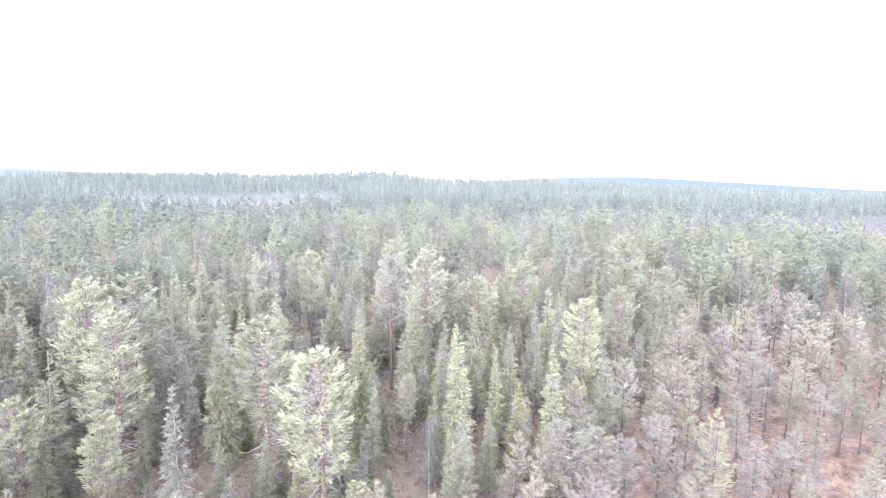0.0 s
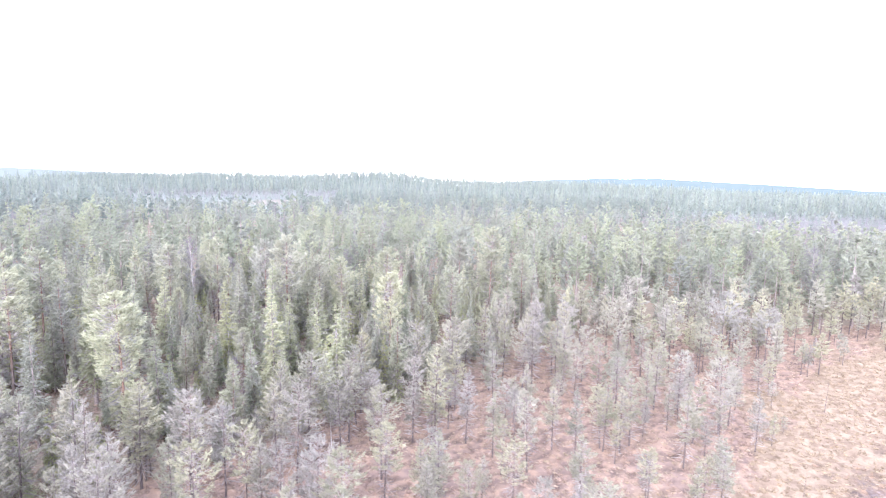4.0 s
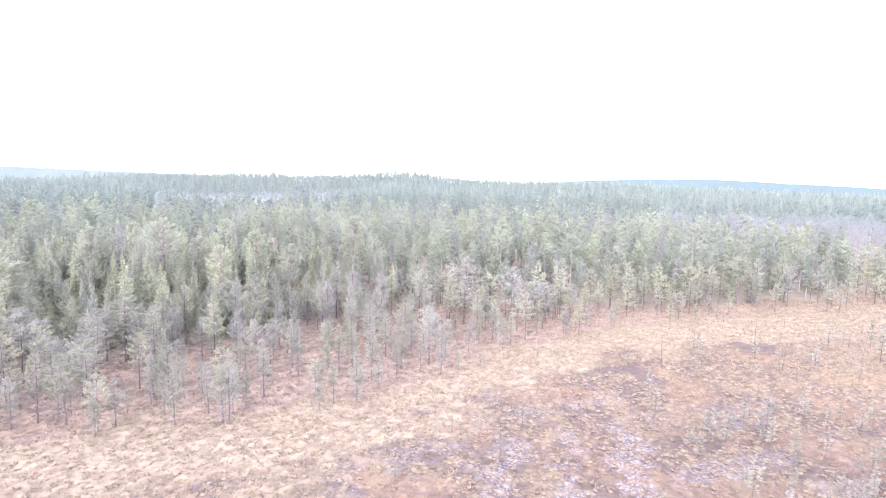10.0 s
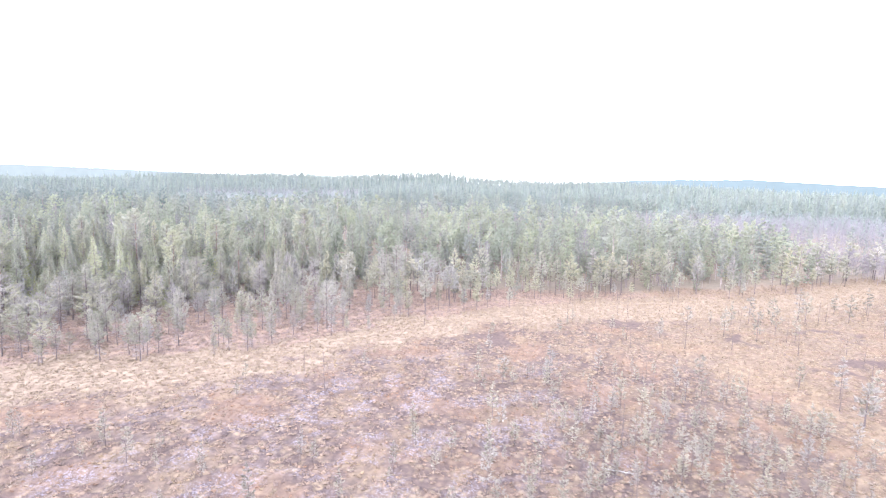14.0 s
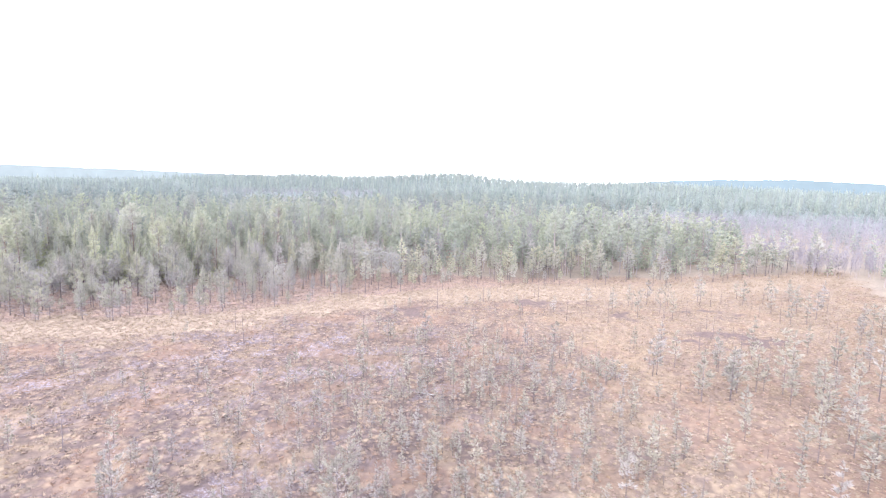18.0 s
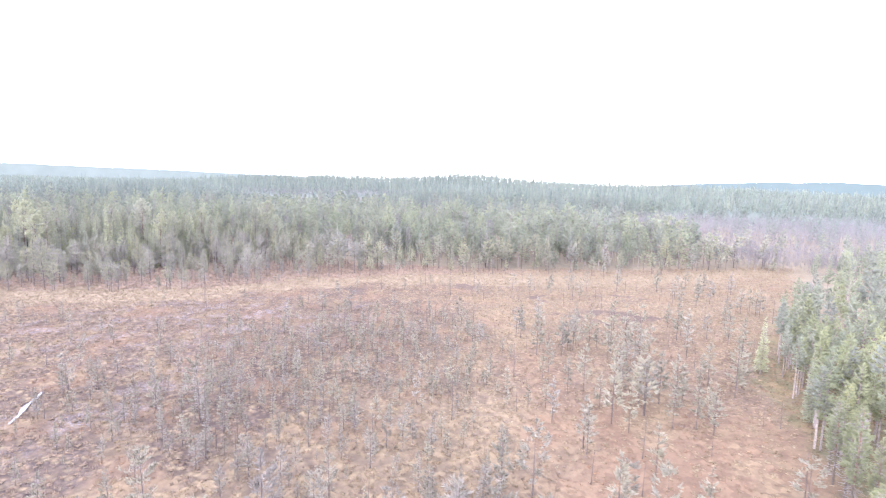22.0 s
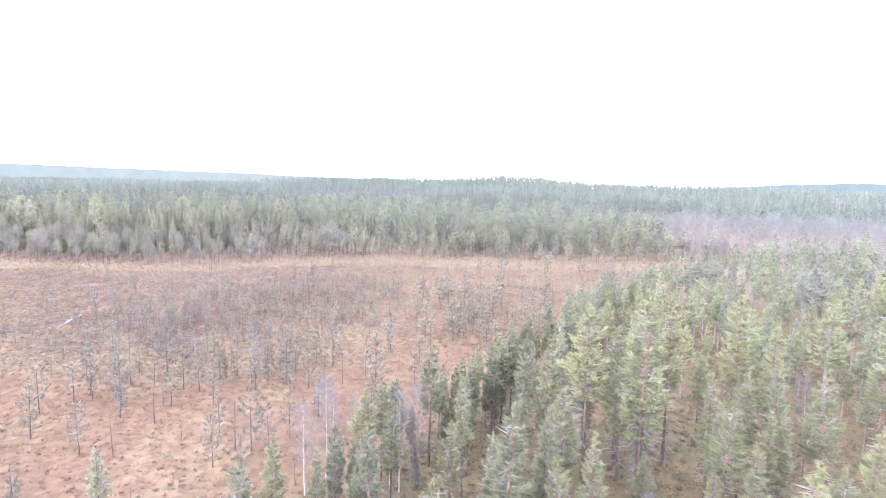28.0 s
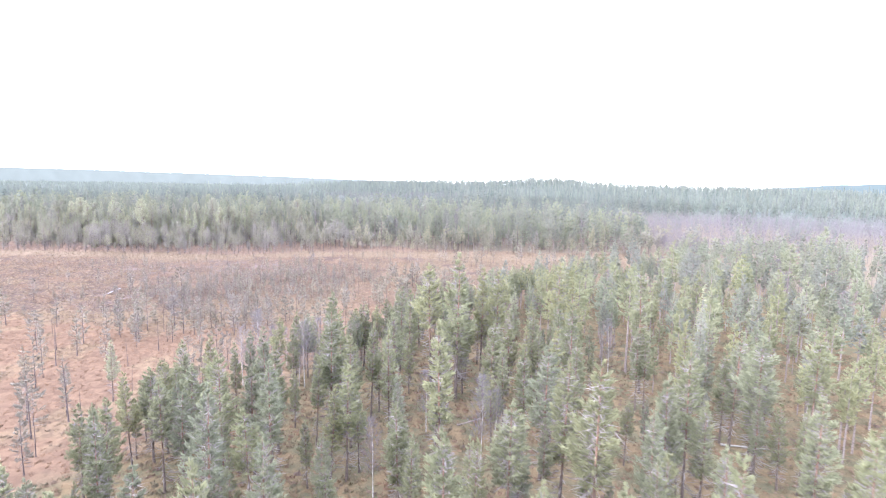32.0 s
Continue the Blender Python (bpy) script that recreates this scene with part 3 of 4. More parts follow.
def sticks(a, b, w):
    """Thin three-sided limbs from a to b."""
    d = b - a
    d /= np.linalg.norm(d, axis=1, keepdims=True) + 1e-9
    s = np.cross(d, (0.3, 0.2, 1.0))
    s /= np.linalg.norm(s, axis=1, keepdims=True) + 1e-9
    q = np.cross(d, s)
    ring = [(1, 0), (-0.5, 0.87), (-0.5, -0.87)]
    v = np.stack([a + (s * c + q * e) * w[:, None] for c, e in ring] + [b + (s * c + q * e) * w[:, None] * 0.3 for c, e in ring], 1)
    n = len(a)
    i = np.arange(n)[:, None] * 6
    f = np.concatenate([i + np.array([[j, (j + 1) % 3, 3 + (j + 1) % 3, 3 + j]]) for j in range(3)])
    return v.reshape(-1, 3), f


def child(name, mesh, parent, label=""):
    ob = new(name, mesh)
    ob.parent = parent
    if label:
        ob["label"] = label
    return ob


def thing(name, parts, label, category, group):
    """A tree built from meshes, with an empty at its foot."""
    e = tagged(new(name), label, category, group)
    e.empty_display_size = 0.3
    for pname, me in parts:
        child(pname, me, e)
    return e


def dead_twigs(h, lo, hi, reach, n, r):
    t = r.uniform(lo, hi, n) * h
    o = around(n, r)
    b = o * 0.08
    b[:, 2] = t
    way = o + r.normal(0, 0.25, (n, 3))
    way[:, 2] = r.uniform(-0.5, 0.15, n)
    ln = reach * r.uniform(0.5, 1.2, n)
    return kites(b, way, ln, 0.0042 * h * r.uniform(0.5, 1.6, n), 0.08, r)


def proto_spruce(seed, h=13.0, wide=0.125, mat=None, boughs=190, per=26, size=0.30):
    r = np.random.default_rng(seed)
    wide = wide * r.uniform(0.85, 1.25)
    low = r.uniform(0.05, 0.16)
    c = conifer(h, boughs, per, r, low, wide, size, "spruce", 0.32, 0.38)[0]
    t = trunk(h * 0.985, 0.012 * h, r, bend=0.006, top=0.06)
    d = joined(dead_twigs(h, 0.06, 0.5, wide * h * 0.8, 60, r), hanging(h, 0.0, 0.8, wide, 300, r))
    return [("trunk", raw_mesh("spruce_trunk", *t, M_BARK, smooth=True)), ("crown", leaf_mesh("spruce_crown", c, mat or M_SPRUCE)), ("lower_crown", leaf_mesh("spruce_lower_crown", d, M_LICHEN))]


def proto_pine(seed, h=13.0, wide=0.142, low=0.34, mat=None, boughs=130, per=42, name="pine", size=0.27, form=None, twigs=70, slim=0.33, whorl=0.46):
    r = np.random.default_rng(seed)
    old = seed % 8 >= 5
    form = form or ("old" if old else "pine")
    low = low * r.uniform(0.75, 1.2) + (0.1 if form == "old" and name == "pine" else 0.0)
    wide = wide * r.uniform(0.85, 1.15)
    needles, c, z = conifer(h, boughs, per, r, low, wide, size, form, slim, whorl)
    t = trunk(h * 0.975, (0.0125 if name == "bog_pine" else 0.0112) * h, r, bend=0.012, top=0.12)
    a = np.zeros_like(c)
    a[:, 2] = z
    limb = sticks(a, c, np.full(len(c), 0.0018 * h))
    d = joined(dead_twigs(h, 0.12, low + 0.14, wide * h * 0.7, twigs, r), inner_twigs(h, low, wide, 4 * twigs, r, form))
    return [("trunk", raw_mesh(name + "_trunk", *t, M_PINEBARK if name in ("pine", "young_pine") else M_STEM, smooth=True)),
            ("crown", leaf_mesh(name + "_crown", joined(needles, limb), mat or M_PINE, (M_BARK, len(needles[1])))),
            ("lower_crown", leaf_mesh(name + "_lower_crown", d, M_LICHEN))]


def proto_birch(seed, h=9.0, mat=None):
    r = np.random.default_rng(seed)
    c = joined(twig_crown(h, 560, r, 0.3, 0.14, 0.035))
    t = trunk(h * 0.97, 0.008 * h, r, bend=0.02, top=0.1)
    n = 26
    z = r.uniform(0.3, 0.9, n) * h
    a = np.zeros((n, 3))
    a[:, 2] = z
    b = around(n, r) * (0.1 * h * (1.1 - z / h))[:, None]
    b[:, 2] = z + 0.09 * h
    return [("trunk", raw_mesh("birch_trunk", *t, mat or M_BIRCH, smooth=True)),
            ("crown", leaf_mesh("birch_crown", joined(c, sticks(a, b, np.full(n, 0.02))), M_TWIG, (M_BARK, len(c[1]))))]


def proto_snag(seed, h=6.0):
    r = np.random.default_rng(seed)
    t = trunk(h, 0.0125 * h, r, bend=0.02, top=0.25)
    d = dead_twigs(h, 0.3, 0.98, 0.07 * h, 24, r)
    return [("trunk", raw_mesh("snag_trunk", *t, M_STEM, smooth=True)), ("crown", leaf_mesh("snag_crown", d, M_STEM))]


def scatter(x0, x1, y0, y1, cell, r, jitter=0.85):
    a, b = np.meshgrid(np.arange(x0, x1, cell), np.arange(y0, y1, cell))
    a = a + r.uniform(-jitter, jitter, a.shape) * cell / 2 * 1.4
    b = b + r.uniform(-jitter, jitter, b.shape) * cell / 2 * 1.4
    return a.ravel(), b.ravel()


def off_line(x, y):
    """Distance in plan from the long diagonal of the open bog."""
    ax, ay, bx, by = 0.0, 0.0, 203.0, -94.0
    t = np.clip(((x - ax) * (bx - ax) + (y - ay) * (by - ay)) / ((bx - ax) ** 2 + (by - ay) ** 2), 0, 1)
    return np.hypot(x - ax - t * (bx - ax), y - ay - t * (by - ay))


east_limit = line([(-100, 208), (0, 226), (100, 245), (250, 285), (400, 350)])


def seen_side(x, y, margin=13):
    """The side of the diagonal on which the bog and its woods lie."""
    return (((203.0 * y + 94.0 * x) / 223.7 > -margin) | ((x < 10) & (y > -26))) & (x < east_limit(y))


class Stand:
    """All trees of one kind: the nearer ones as things, the others joined."""
    def __init__(self, name, proto, height, variants, low, label, category, mat, most=300, stuff_name="woods", seed=1, middle=None):
        self.name, self.height, self.label, self.category, self.mat, self.most = name, height, label, category, mat, most
        self.seed, self.stuff_name, self.low = seed, stuff_name, low
        self.proto, self.variants, self.middle = proto, variants, middle or low
        self.spots = []

    def add(self, x, y, h):
        self.spots += list(zip(np.atleast_1d(x), np.atleast_1d(y), np.atleast_1d(h)))

    def grow(self):
        r = np.random.default_rng(self.seed)
        s = np.array(self.spots)
        s = s[seen_side(s[:, 0], s[:, 1])]
        d = off_line(s[:, 0], s[:, 1])
        s = s[np.argsort(d, kind="stable")]
        near, rest = s[:self.most], s[self.most:]
        z = bog_height(near[:, 0], near[:, 1])
        firsts = []
        for i, ((x, y, h), zz) in enumerate(zip(near, z)):
            m = pose(x, y, zz, r.normal(0, 1.2), r.normal(0, 1.2), r.uniform(0, 360))
            k = h / self.height
            w = k * r.uniform(0.88, 1.14)
            m = m @ Matrix.Diagonal((w, w, k, 1))
            if i < self.variants:
                e = thing(self.name, self.proto(self.seed * 50 + i), self.label, self.category, self.name + "s of the bog and its woods")
                e.matrix_basis = m
                firsts.append(e)
            else:
                pick = int(r.integers(len(firsts)))
                if self.name == "pine":     # the tallest have the rounded crowns of age
                    pick = 5 + pick % 3 if h > 13.8 else pick % 6
                copy_thing(firsts[pick], Matrix.Identity(4)).matrix_basis = m
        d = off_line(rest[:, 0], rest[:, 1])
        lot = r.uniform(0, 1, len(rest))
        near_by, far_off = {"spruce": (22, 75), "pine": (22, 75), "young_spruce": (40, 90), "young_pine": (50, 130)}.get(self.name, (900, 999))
        # the farther off, the more trees take the needle colours with painted haze
        hazed = lot < step(d, near_by, far_off)
        haziest = hazed & (lot < step(d, 175, 330))
        for q, prefix, mat in ((~hazed, "", self.mat), (hazed & ~haziest, "dull_", M_MID), (haziest, "bluish_", M_FAR)):
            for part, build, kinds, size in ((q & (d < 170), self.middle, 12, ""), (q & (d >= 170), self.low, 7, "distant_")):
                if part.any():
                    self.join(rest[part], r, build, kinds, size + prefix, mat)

    def join(self, rest, r, build, variants, prefix="", mat=None):
        kinds = [build(np.random.default_rng(self.seed * 90 + i)) for i in range(variants)]
        which = r.integers(len(kinds), size=len(rest))
        z = land(rest[:, 0], rest[:, 1])
        V, F, T, M, base = [], [], [], [], 0
        for i, (v, f) in enumerate(kinds):
            q = np.nonzero(which == i)[0]
            if not len(q):
                continue
            a = r.uniform(0, 2 * math.pi, len(q))
            k = rest[q, 2] / self.height
            w = k * r.uniform(0.85, 1.25, len(q))
            c, s_ = np.cos(a) * w, np.sin(a) * w
            px = v[None, :, 0] * c[:, None] - v[None, :, 1] * s_[:, None] + rest[q, 0, None]
            py = v[None, :, 0] * s_[:, None] + v[None, :, 1] * c[:, None] + rest[q, 1, None]
            pz = v[None, :, 2] * k[:, None] + z[q, None]
            V.append(np.stack([px, py, pz], -1).reshape(-1, 3))
            F.append((f[None] + (np.arange(len(q)) * len(v))[:, None, None]).reshape(-1, 3) + base)
            T.append(np.repeat(r.uniform(0, 1, len(q)), len(v)))
            M.append(np.tile(np.arange(len(f)) >= len(f) - 6, len(q)))
            base += len(q) * len(v)
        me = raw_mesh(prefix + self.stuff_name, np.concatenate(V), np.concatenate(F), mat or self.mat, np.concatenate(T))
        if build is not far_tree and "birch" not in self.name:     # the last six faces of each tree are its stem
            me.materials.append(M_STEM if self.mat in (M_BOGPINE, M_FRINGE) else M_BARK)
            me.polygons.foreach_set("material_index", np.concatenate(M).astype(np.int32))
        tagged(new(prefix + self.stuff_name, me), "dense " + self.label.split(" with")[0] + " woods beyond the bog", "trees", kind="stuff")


def low_spruce(r, h=13.0, wide=0.13):
    return joined(conifer(h, 23, 7, r, 0.08, wide * r.uniform(0.85, 1.2), 0.95, "spruce", 0.48, 0.5)[0], trunk(h * 0.3, 0.014 * h, r, 3, 2, 0.0))


def middle_spruce(r, h=13.0, wide=0.13, size=0.52):
    return joined(conifer(h, 64, 9, r, 0.08, wide * r.uniform(0.85, 1.25), size, "spruce", 0.46, 0.42)[0], trunk(h * 0.3, 0.012 * h, r, 3, 2, 0.0))


def low_pine(r, h=13.0, wide=0.142, low=0.34, size=0.88, form=None, boughs=21, per=8, slim=0.52):
    form = form or r.choice(["old", "pine", "pine", "pine"])
    return joined(conifer(h, boughs, per, r, low * r.uniform(0.8, 1.2), wide * r.uniform(0.85, 1.15), size, str(form), slim, 0.5)[0], trunk(h * 0.95, 0.011 * h, r, 3, 2, 0.0))


def middle_pine(r, h=13.0, wide=0.142, low=0.34, size=0.54, form=None, boughs=58, per=10):
    return low_pine(r, h, wide, low, size, form, boughs, per, 0.52)


def low_birch(r, n=22, h=9.0):
    return joined(twig_crown(h, n, r, 0.2, 0.13, 0.17), trunk(h * 0.95, 0.005 * h, r, 3, 2, 0.0))


def middle_birch(r):
    return low_birch(r, 60)


def far_tree(r, h=13.0):
    """A slim cone of upright sprays."""
    n = 17
    s = 1 - (1 - (np.arange(n) + 0.5) / n) ** 0.7
    o = around(n, r)
    reach = h * r.uniform(0.12, 0.16) * outline(str(r.choice(["spruce", "pine"])), s)
    base = o * (reach * r.uniform(0.5, 1.0, n))[:, None]
    base[:, 2] = (0.06 + 0.84 * s) * h
    way = r.normal(0, 0.14, (n, 3)) - o * 0.3
    way[:, 2] = 1.0
    return blades(base, way, h * r.uniform(0.12, 0.22, n), h * 0.035 + 0.68 * reach, r)


spruces = Stand("spruce", proto_spruce, 13.0, 8, low_spruce, "tall narrow grey-green spruce with drooping lichened branches", "spruce tree", M_SPRUCE, 300, "spruce_woods", 3, middle_spruce)
pines = Stand("pine", proto_pine, 13.0, 8, low_pine, "tall pine with a rounded green crown and reddish bark", "pine tree", M_PINE, 300, "pine_woods", 4, middle_pine)
saplings = Stand("young_spruce", lambda s: proto_spruce(s, 6.5, 0.17, M_SAPLING, 110, 24, 0.24), 6.5, 6, lambda r: low_spruce(r, 6.5, 0.17), "small yellow-green young spruce with a pointed crown", "spruce tree", M_SAPLING, 130, "young_spruce_thicket", 24,
                 lambda r: middle_spruce(r, 6.5, 0.17, 0.36))
young_pines = Stand("young_pine", lambda s: proto_pine(s, 11.0, 0.128, 0.42, M_YOUNG, 105, 42, "young_pine", 0.25, "pine", 70), 11.0, 8,
                    lambda r: low_pine(r, 11.0, 0.128, 0.36, 0.8, "pine"), "slim yellow-green pine with a bare lower trunk", "pine tree", M_YOUNG, 300, "young_pine_woods", 14,
                    lambda r: middle_pine(r, 11.0, 0.128, 0.42, 0.42, "pine"))
fringe_pines = Stand("fringe_pine", lambda s: proto_pine(s, 8.0, 0.19, 0.38, M_FRINGE, 64, 36, "fringe_pine", 0.22, "old" if s % 2 else "pine", 50), 8.0, 6,
                     lambda r: low_pine(r, 8.0, 0.19, 0.38, 0.66), "stunted pale grey-green pine with a loose crown", "pine tree", M_FRINGE, 300, "fringe_pine_woods", 5,
                     lambda r: middle_pine(r, 8.0, 0.19, 0.38, 0.38, None, 50, 10))
bog_pines = Stand("bog_pine", lambda s: proto_pine(s, 4.0, 0.19, 0.24, M_BOGPINE, 34, 24, "bog_pine", 0.165, "old" if s % 2 else "pine", 22, 0.34, 0.3), 4.0, 7,
                  lambda r: low_pine(r, 4.0, 0.19, 0.22, 0.4, None, 16, 5), "small thin grey-green bog pine with a dark stem", "pine tree", M_BOGPINE, 300, "bog_pine_scrub", 6,
                  lambda r: middle_pine(r, 4.0, 0.19, 0.24, 0.27, None, 26, 8))
birches = Stand("birch", proto_birch, 9.0, 5, low_birch, "slender leafless birch with white bark and mauve twigs", "birch tree", M_TWIG, 150, "birch_woods", 8, middle_birch)
fen_birches = Stand("fen_birch", lambda s: proto_birch(s, 9.0, M_BARK), 9.0, 5, low_birch, "slender leafless grey-stemmed birch with mauve twigs in the fen", "birch tree", M_TWIG, 80, "fen_birch_woods", 18, middle_birch)
snags = Stand("dead_pine", proto_snag, 6.0, 5, lambda r: low_birch(r), "bare dark dead pine trunk with short broken twigs", "dead tree", M_DEAD, 300, "dead_wood", 9)

# landmark trees
LANDMARKS = {
    "young": [(160.6, -45.3, 10.6), (168.0, -49.1, 11.0), (170.9, -33.7, 13.2), (183.9, -26.4, 14.0), (189.8, -46.4, 12.2), (157.0, -59.8, 6.4), (162.5, -35.4, 12.0), (163.2, -6.5, 11.1),
              (178.6, -35.2, 10.9), (171.6, -36.0, 10.9), (165.3, -37.2, 12.3)],
    "pine": [(-28.8, 48.1, 16.0), (-29.5, 42.7, 16.6), (33.0, 77.2, 14.0), (-5.7, 117.9, 15.0), (30.0, 73.5, 12.2), (-21.4, 32.1, 10.8), (-18.1, 72.0, 14.8), (139.9, -61.7, 7.4)],
    "spruce": [(-18.0, 41.9, 15.5), (-3.5, 50.9, 10.9), (157.3, 17.0, 8.5), (163.0, -21.8, 10.8), (-16.7, 32.2, 12.6), (-8.4, 54.1, 11.8), (7.3, 53.1, 11.1), (-3.0, 63.7, 13.5),
               (4.8, 68.3, 11.8), (23.9, 62.2, 9.2), (18.5, 52.6, 8.6), (2.1, 41.3, 6.8), (-17.7, 55.6, 12.8), (-11.5, 51.7, 11.2), (4.2, 40.4, 8.2), (170.0, -12.4, 9.8), (171.6, 9.0, 12.6),
               (185.8, 48.3, 12.8), (198.0, -13.5, 13.0), (199.0, -27.1, 13.6), (175.3, -54.4, 9.2), (158.9, 1.2, 8.4), (156.4, -45.4, 5.0)],
    "fringe": [(11.7, 36.7, 8.3), (26.6, 32.0, 5.0), (33.8, 44.9, 4.9), (41.5, 49.5, 5.6), (50.3, 49.1, 6.1), (55.9, 91.0, 6.5), (67.8, 89.0, 6.2), (7.8, 18.8, 4.6), (21.4, 50.0, 6.5)],
    "bog": [(142.3, 12.4, 6.8), (148.0, 20.0, 7.6), (139.4, 13.6, 6.0), (96.8, -23.6, 7.2), (78.0, -24.0, 5.6), (105.9, -38.6, 6.2), (118.7, -6.1, 4.5), (135.7, -15.7, 5.5), (156.1, 23.1, 6.5),
            (115.6, -37.9, 7.8), (117.0, -31.6, 5.4), (128.5, -41.9, 5.9), (128.8, -35.8, 7.0), (129.3, -24.8, 5.9), (114.2, -48.7, 5.3), (98.2, -24.4, 3.9), (133.0, -34.4, 5.2), (152.2, 5.9, 6.9),
            (149.5, 8.9, 5.9), (79.1, -21.1, 4.2), (59.0, -15.7, 2.7), (69.9, -16.3, 3.5), (136.7, 15.0, 5.4), (133.8, 17.8, 6.6), (130.7, 16.5, 6.2), (142.1, -47.5, 5.4), (149.2, -59.5, 5.0)],
    "pole": [(124.7, -62.3, 3.6), (121.1, -59.2, 5.1), (141.3, -67.1, 5.8), (141.7, -66.0, 3.6), (129.2, -53.9, 4.0), (123.5, -44.4, 3.6), (103.1, -29.6, 4.6), (112.3, -34.2, 3.8), (101.2, 44.9, 3.5)],
    "birch": [(148.9, -50.6, 7.7), (149.5, -48.6, 9.5), (154.5, -46.5, 5.0), (155.5, -46.6, 8.5), (156.4, -44.8, 8.5), (148.4, -42.7, 5.7), (145.5, -42.3, 5.5), (177.5, -61.2, 6.7), (175.1, -48.9, 6.5),
              (-25.0, 77.0, 13.5), (10.2, 35.6, 6.5)],
}
for stand, key in ((young_pines, "young"), (pines, "pine"), (spruces, "spruce"), (fringe_pines, "fringe"), (bog_pines, "bog"), (birches, "birch"), (snags, "pole")):
    for x, y, h in LANDMARKS[key]:
        stand.add(x, y, h)
MARKED = np.array([p[:2] for v in LANDMARKS.values() for p in v])


def free(x, y, gap):
    """Where no landmark tree stands within that many metres."""
    return np.min(np.hypot(x[:, None] - MARKED[:, 0], y[:, None] - MARKED[:, 1]), 1) > gap


# the northern wood
x, y = scatter(-330, 420, -130, 420, 4.5, rng)
d = y - forest_edge(x)
east = x - east_wood(y)
clear_of_bog = (y > -20) | (x > 100)
wood = ((d > 0.5) & clear_of_bog & (x - east_wood(y) < 0)) | ((d > 0.5) & (y > 100)) | ((east > 1.0) & (y < 150))
wood &= ~inside(BIRCH_FEN, x, y) & ~inside(CLEARING, x, y) & ~inside(BIRCH_FAR, x, y)
wood &= np.hypot(x - 60, y) < 400
wood &= free(x, y, 2.6)
wood &= rng.uniform(0, 1, len(x)) > 0.45 * step(off_line(x, y), 130, 330)
wood &= rng.uniform(0, 1, len(x)) > np.where(d < 400, 0.26 + 0.25 * (waves(x, y, 30, 21) > 0.35), 0.1)
x, y, d, east = x[wood], y[wood], d[wood], east[wood]
inner = np.where((east > 0) & (y < 150), east, d)
h = 12.0 + 1.6 * waves(x, y, 40, 22) + rng.normal(0, 2.3, len(x))
h *= 0.66 + 0.34 * step(inner, 0, 13)
h *= np.where((east > 0) & (y < 150), 0.9, 1.0)
is_pine = rng.uniform(0, 1, len(x)) < 0.64 + 0.25 * waves(x, y, 35, 23)
is_birch = rng.uniform(0, 1, len(x)) < 0.06
young = (east > 0) & (y < 150) & (rng.uniform(0, 1, len(x)) < np.where(y < 60, 1.0, 0.85))
for mask, stand, k in ((young & ~is_birch, young_pines, 1.0), (~young & is_pine & ~is_birch, pines, 1.0), (~young & ~is_pine & ~is_birch, spruces, 1.0), (is_birch, birches, 0.8)):
    stand.add(x[mask], y[mask], np.maximum(h[mask] * k, 4.0))

x, y = scatter(-75, 45, 15, 110, 6.0, rng)
q = free(x, y, 2.4) & (y > forest_edge(x) + 2) & (rng.uniform(0, 1, len(x)) < 0.8)
spruces.add(x[q], y[q], rng.uniform(7, 13.5, q.sum()))

# young growth among the tall trees
x, y = scatter(-70, 40, 18, 100, 3.4, rng)
q = free(x, y, 1.5) & (y > forest_edge(x) + 1) & (rng.uniform(0, 1, len(x)) < 0.85 - 0.4 * step(y, 60, 80))
h = rng.uniform(3.5, 9.0, len(x))
lean = rng.uniform(0, 1, len(x)) < 0.5
saplings.add(x[q & lean], y[q & lean], np.minimum(h[q & lean], 8.0))
pines.add(x[q & ~lean], y[q & ~lean], h[q & ~lean])

# the close northern edge
x, y = scatter(50, 196, 78, 215, 4.2, rng)
d = y - forest_edge(x)
q = (d > 0.5) & (d < 75) & ~inside(BIRCH_FEN, x, y) & (rng.uniform(0, 1, len(x)) < 0.55)
pines.add(x[q], y[q], np.clip(6.5 + 4.0 * step(d[q], 0, 14) + rng.normal(0, 1.7, q.sum()), 4, 14))

# stunted pines along the wood's edge
x, y = scatter(-80, 192, -45, 138, 3.0, rng)
q = (y > fringe_edge(x) - 1) & (y < forest_edge(x) + 3) & (x - east_wood(y) < 0) & free(x, y, 2.0)
q &= rng.uniform(0, 1, len(x)) > 0.36 + 0.3 * step(x, 90, 125) - 0.3 * step(x, 135, 160)
x, y = x[q], y[q]
s = (y - fringe_edge(x)) / np.maximum(forest_edge(x) - fringe_edge(x), 3)
fringe_pines.add(x, y, np.clip(4.9 + 4.2 * s + rng.normal(0, 1.4, len(x)), 1.8, 11))

# younger trees filling the eastern wood
x, y = scatter(150, 245, -92, 60, 5.2, rng)
q = (x - east_wood(y) > 3) & free(x, y, 1.6) & (rng.uniform(0, 1, len(x)) < 0.75)
young_pines.add(x[q], y[q], rng.uniform(5.0, 10.5, q.sum()))

# slender pines along the eastern wood's edge
x, y = scatter(138, 172, -68, 40, 1.8, rng)
d = x - east_wood(y)
q = (d > 0.5) & (d < 7) & free(x, y, 1.0) & (rng.uniform(0, 1, len(x)) < 0.5 + 0.35 * waves(x, y, 12, 71))
young_pines.add(x[q], y[q], rng.uniform(5.5, 9.5, q.sum()))

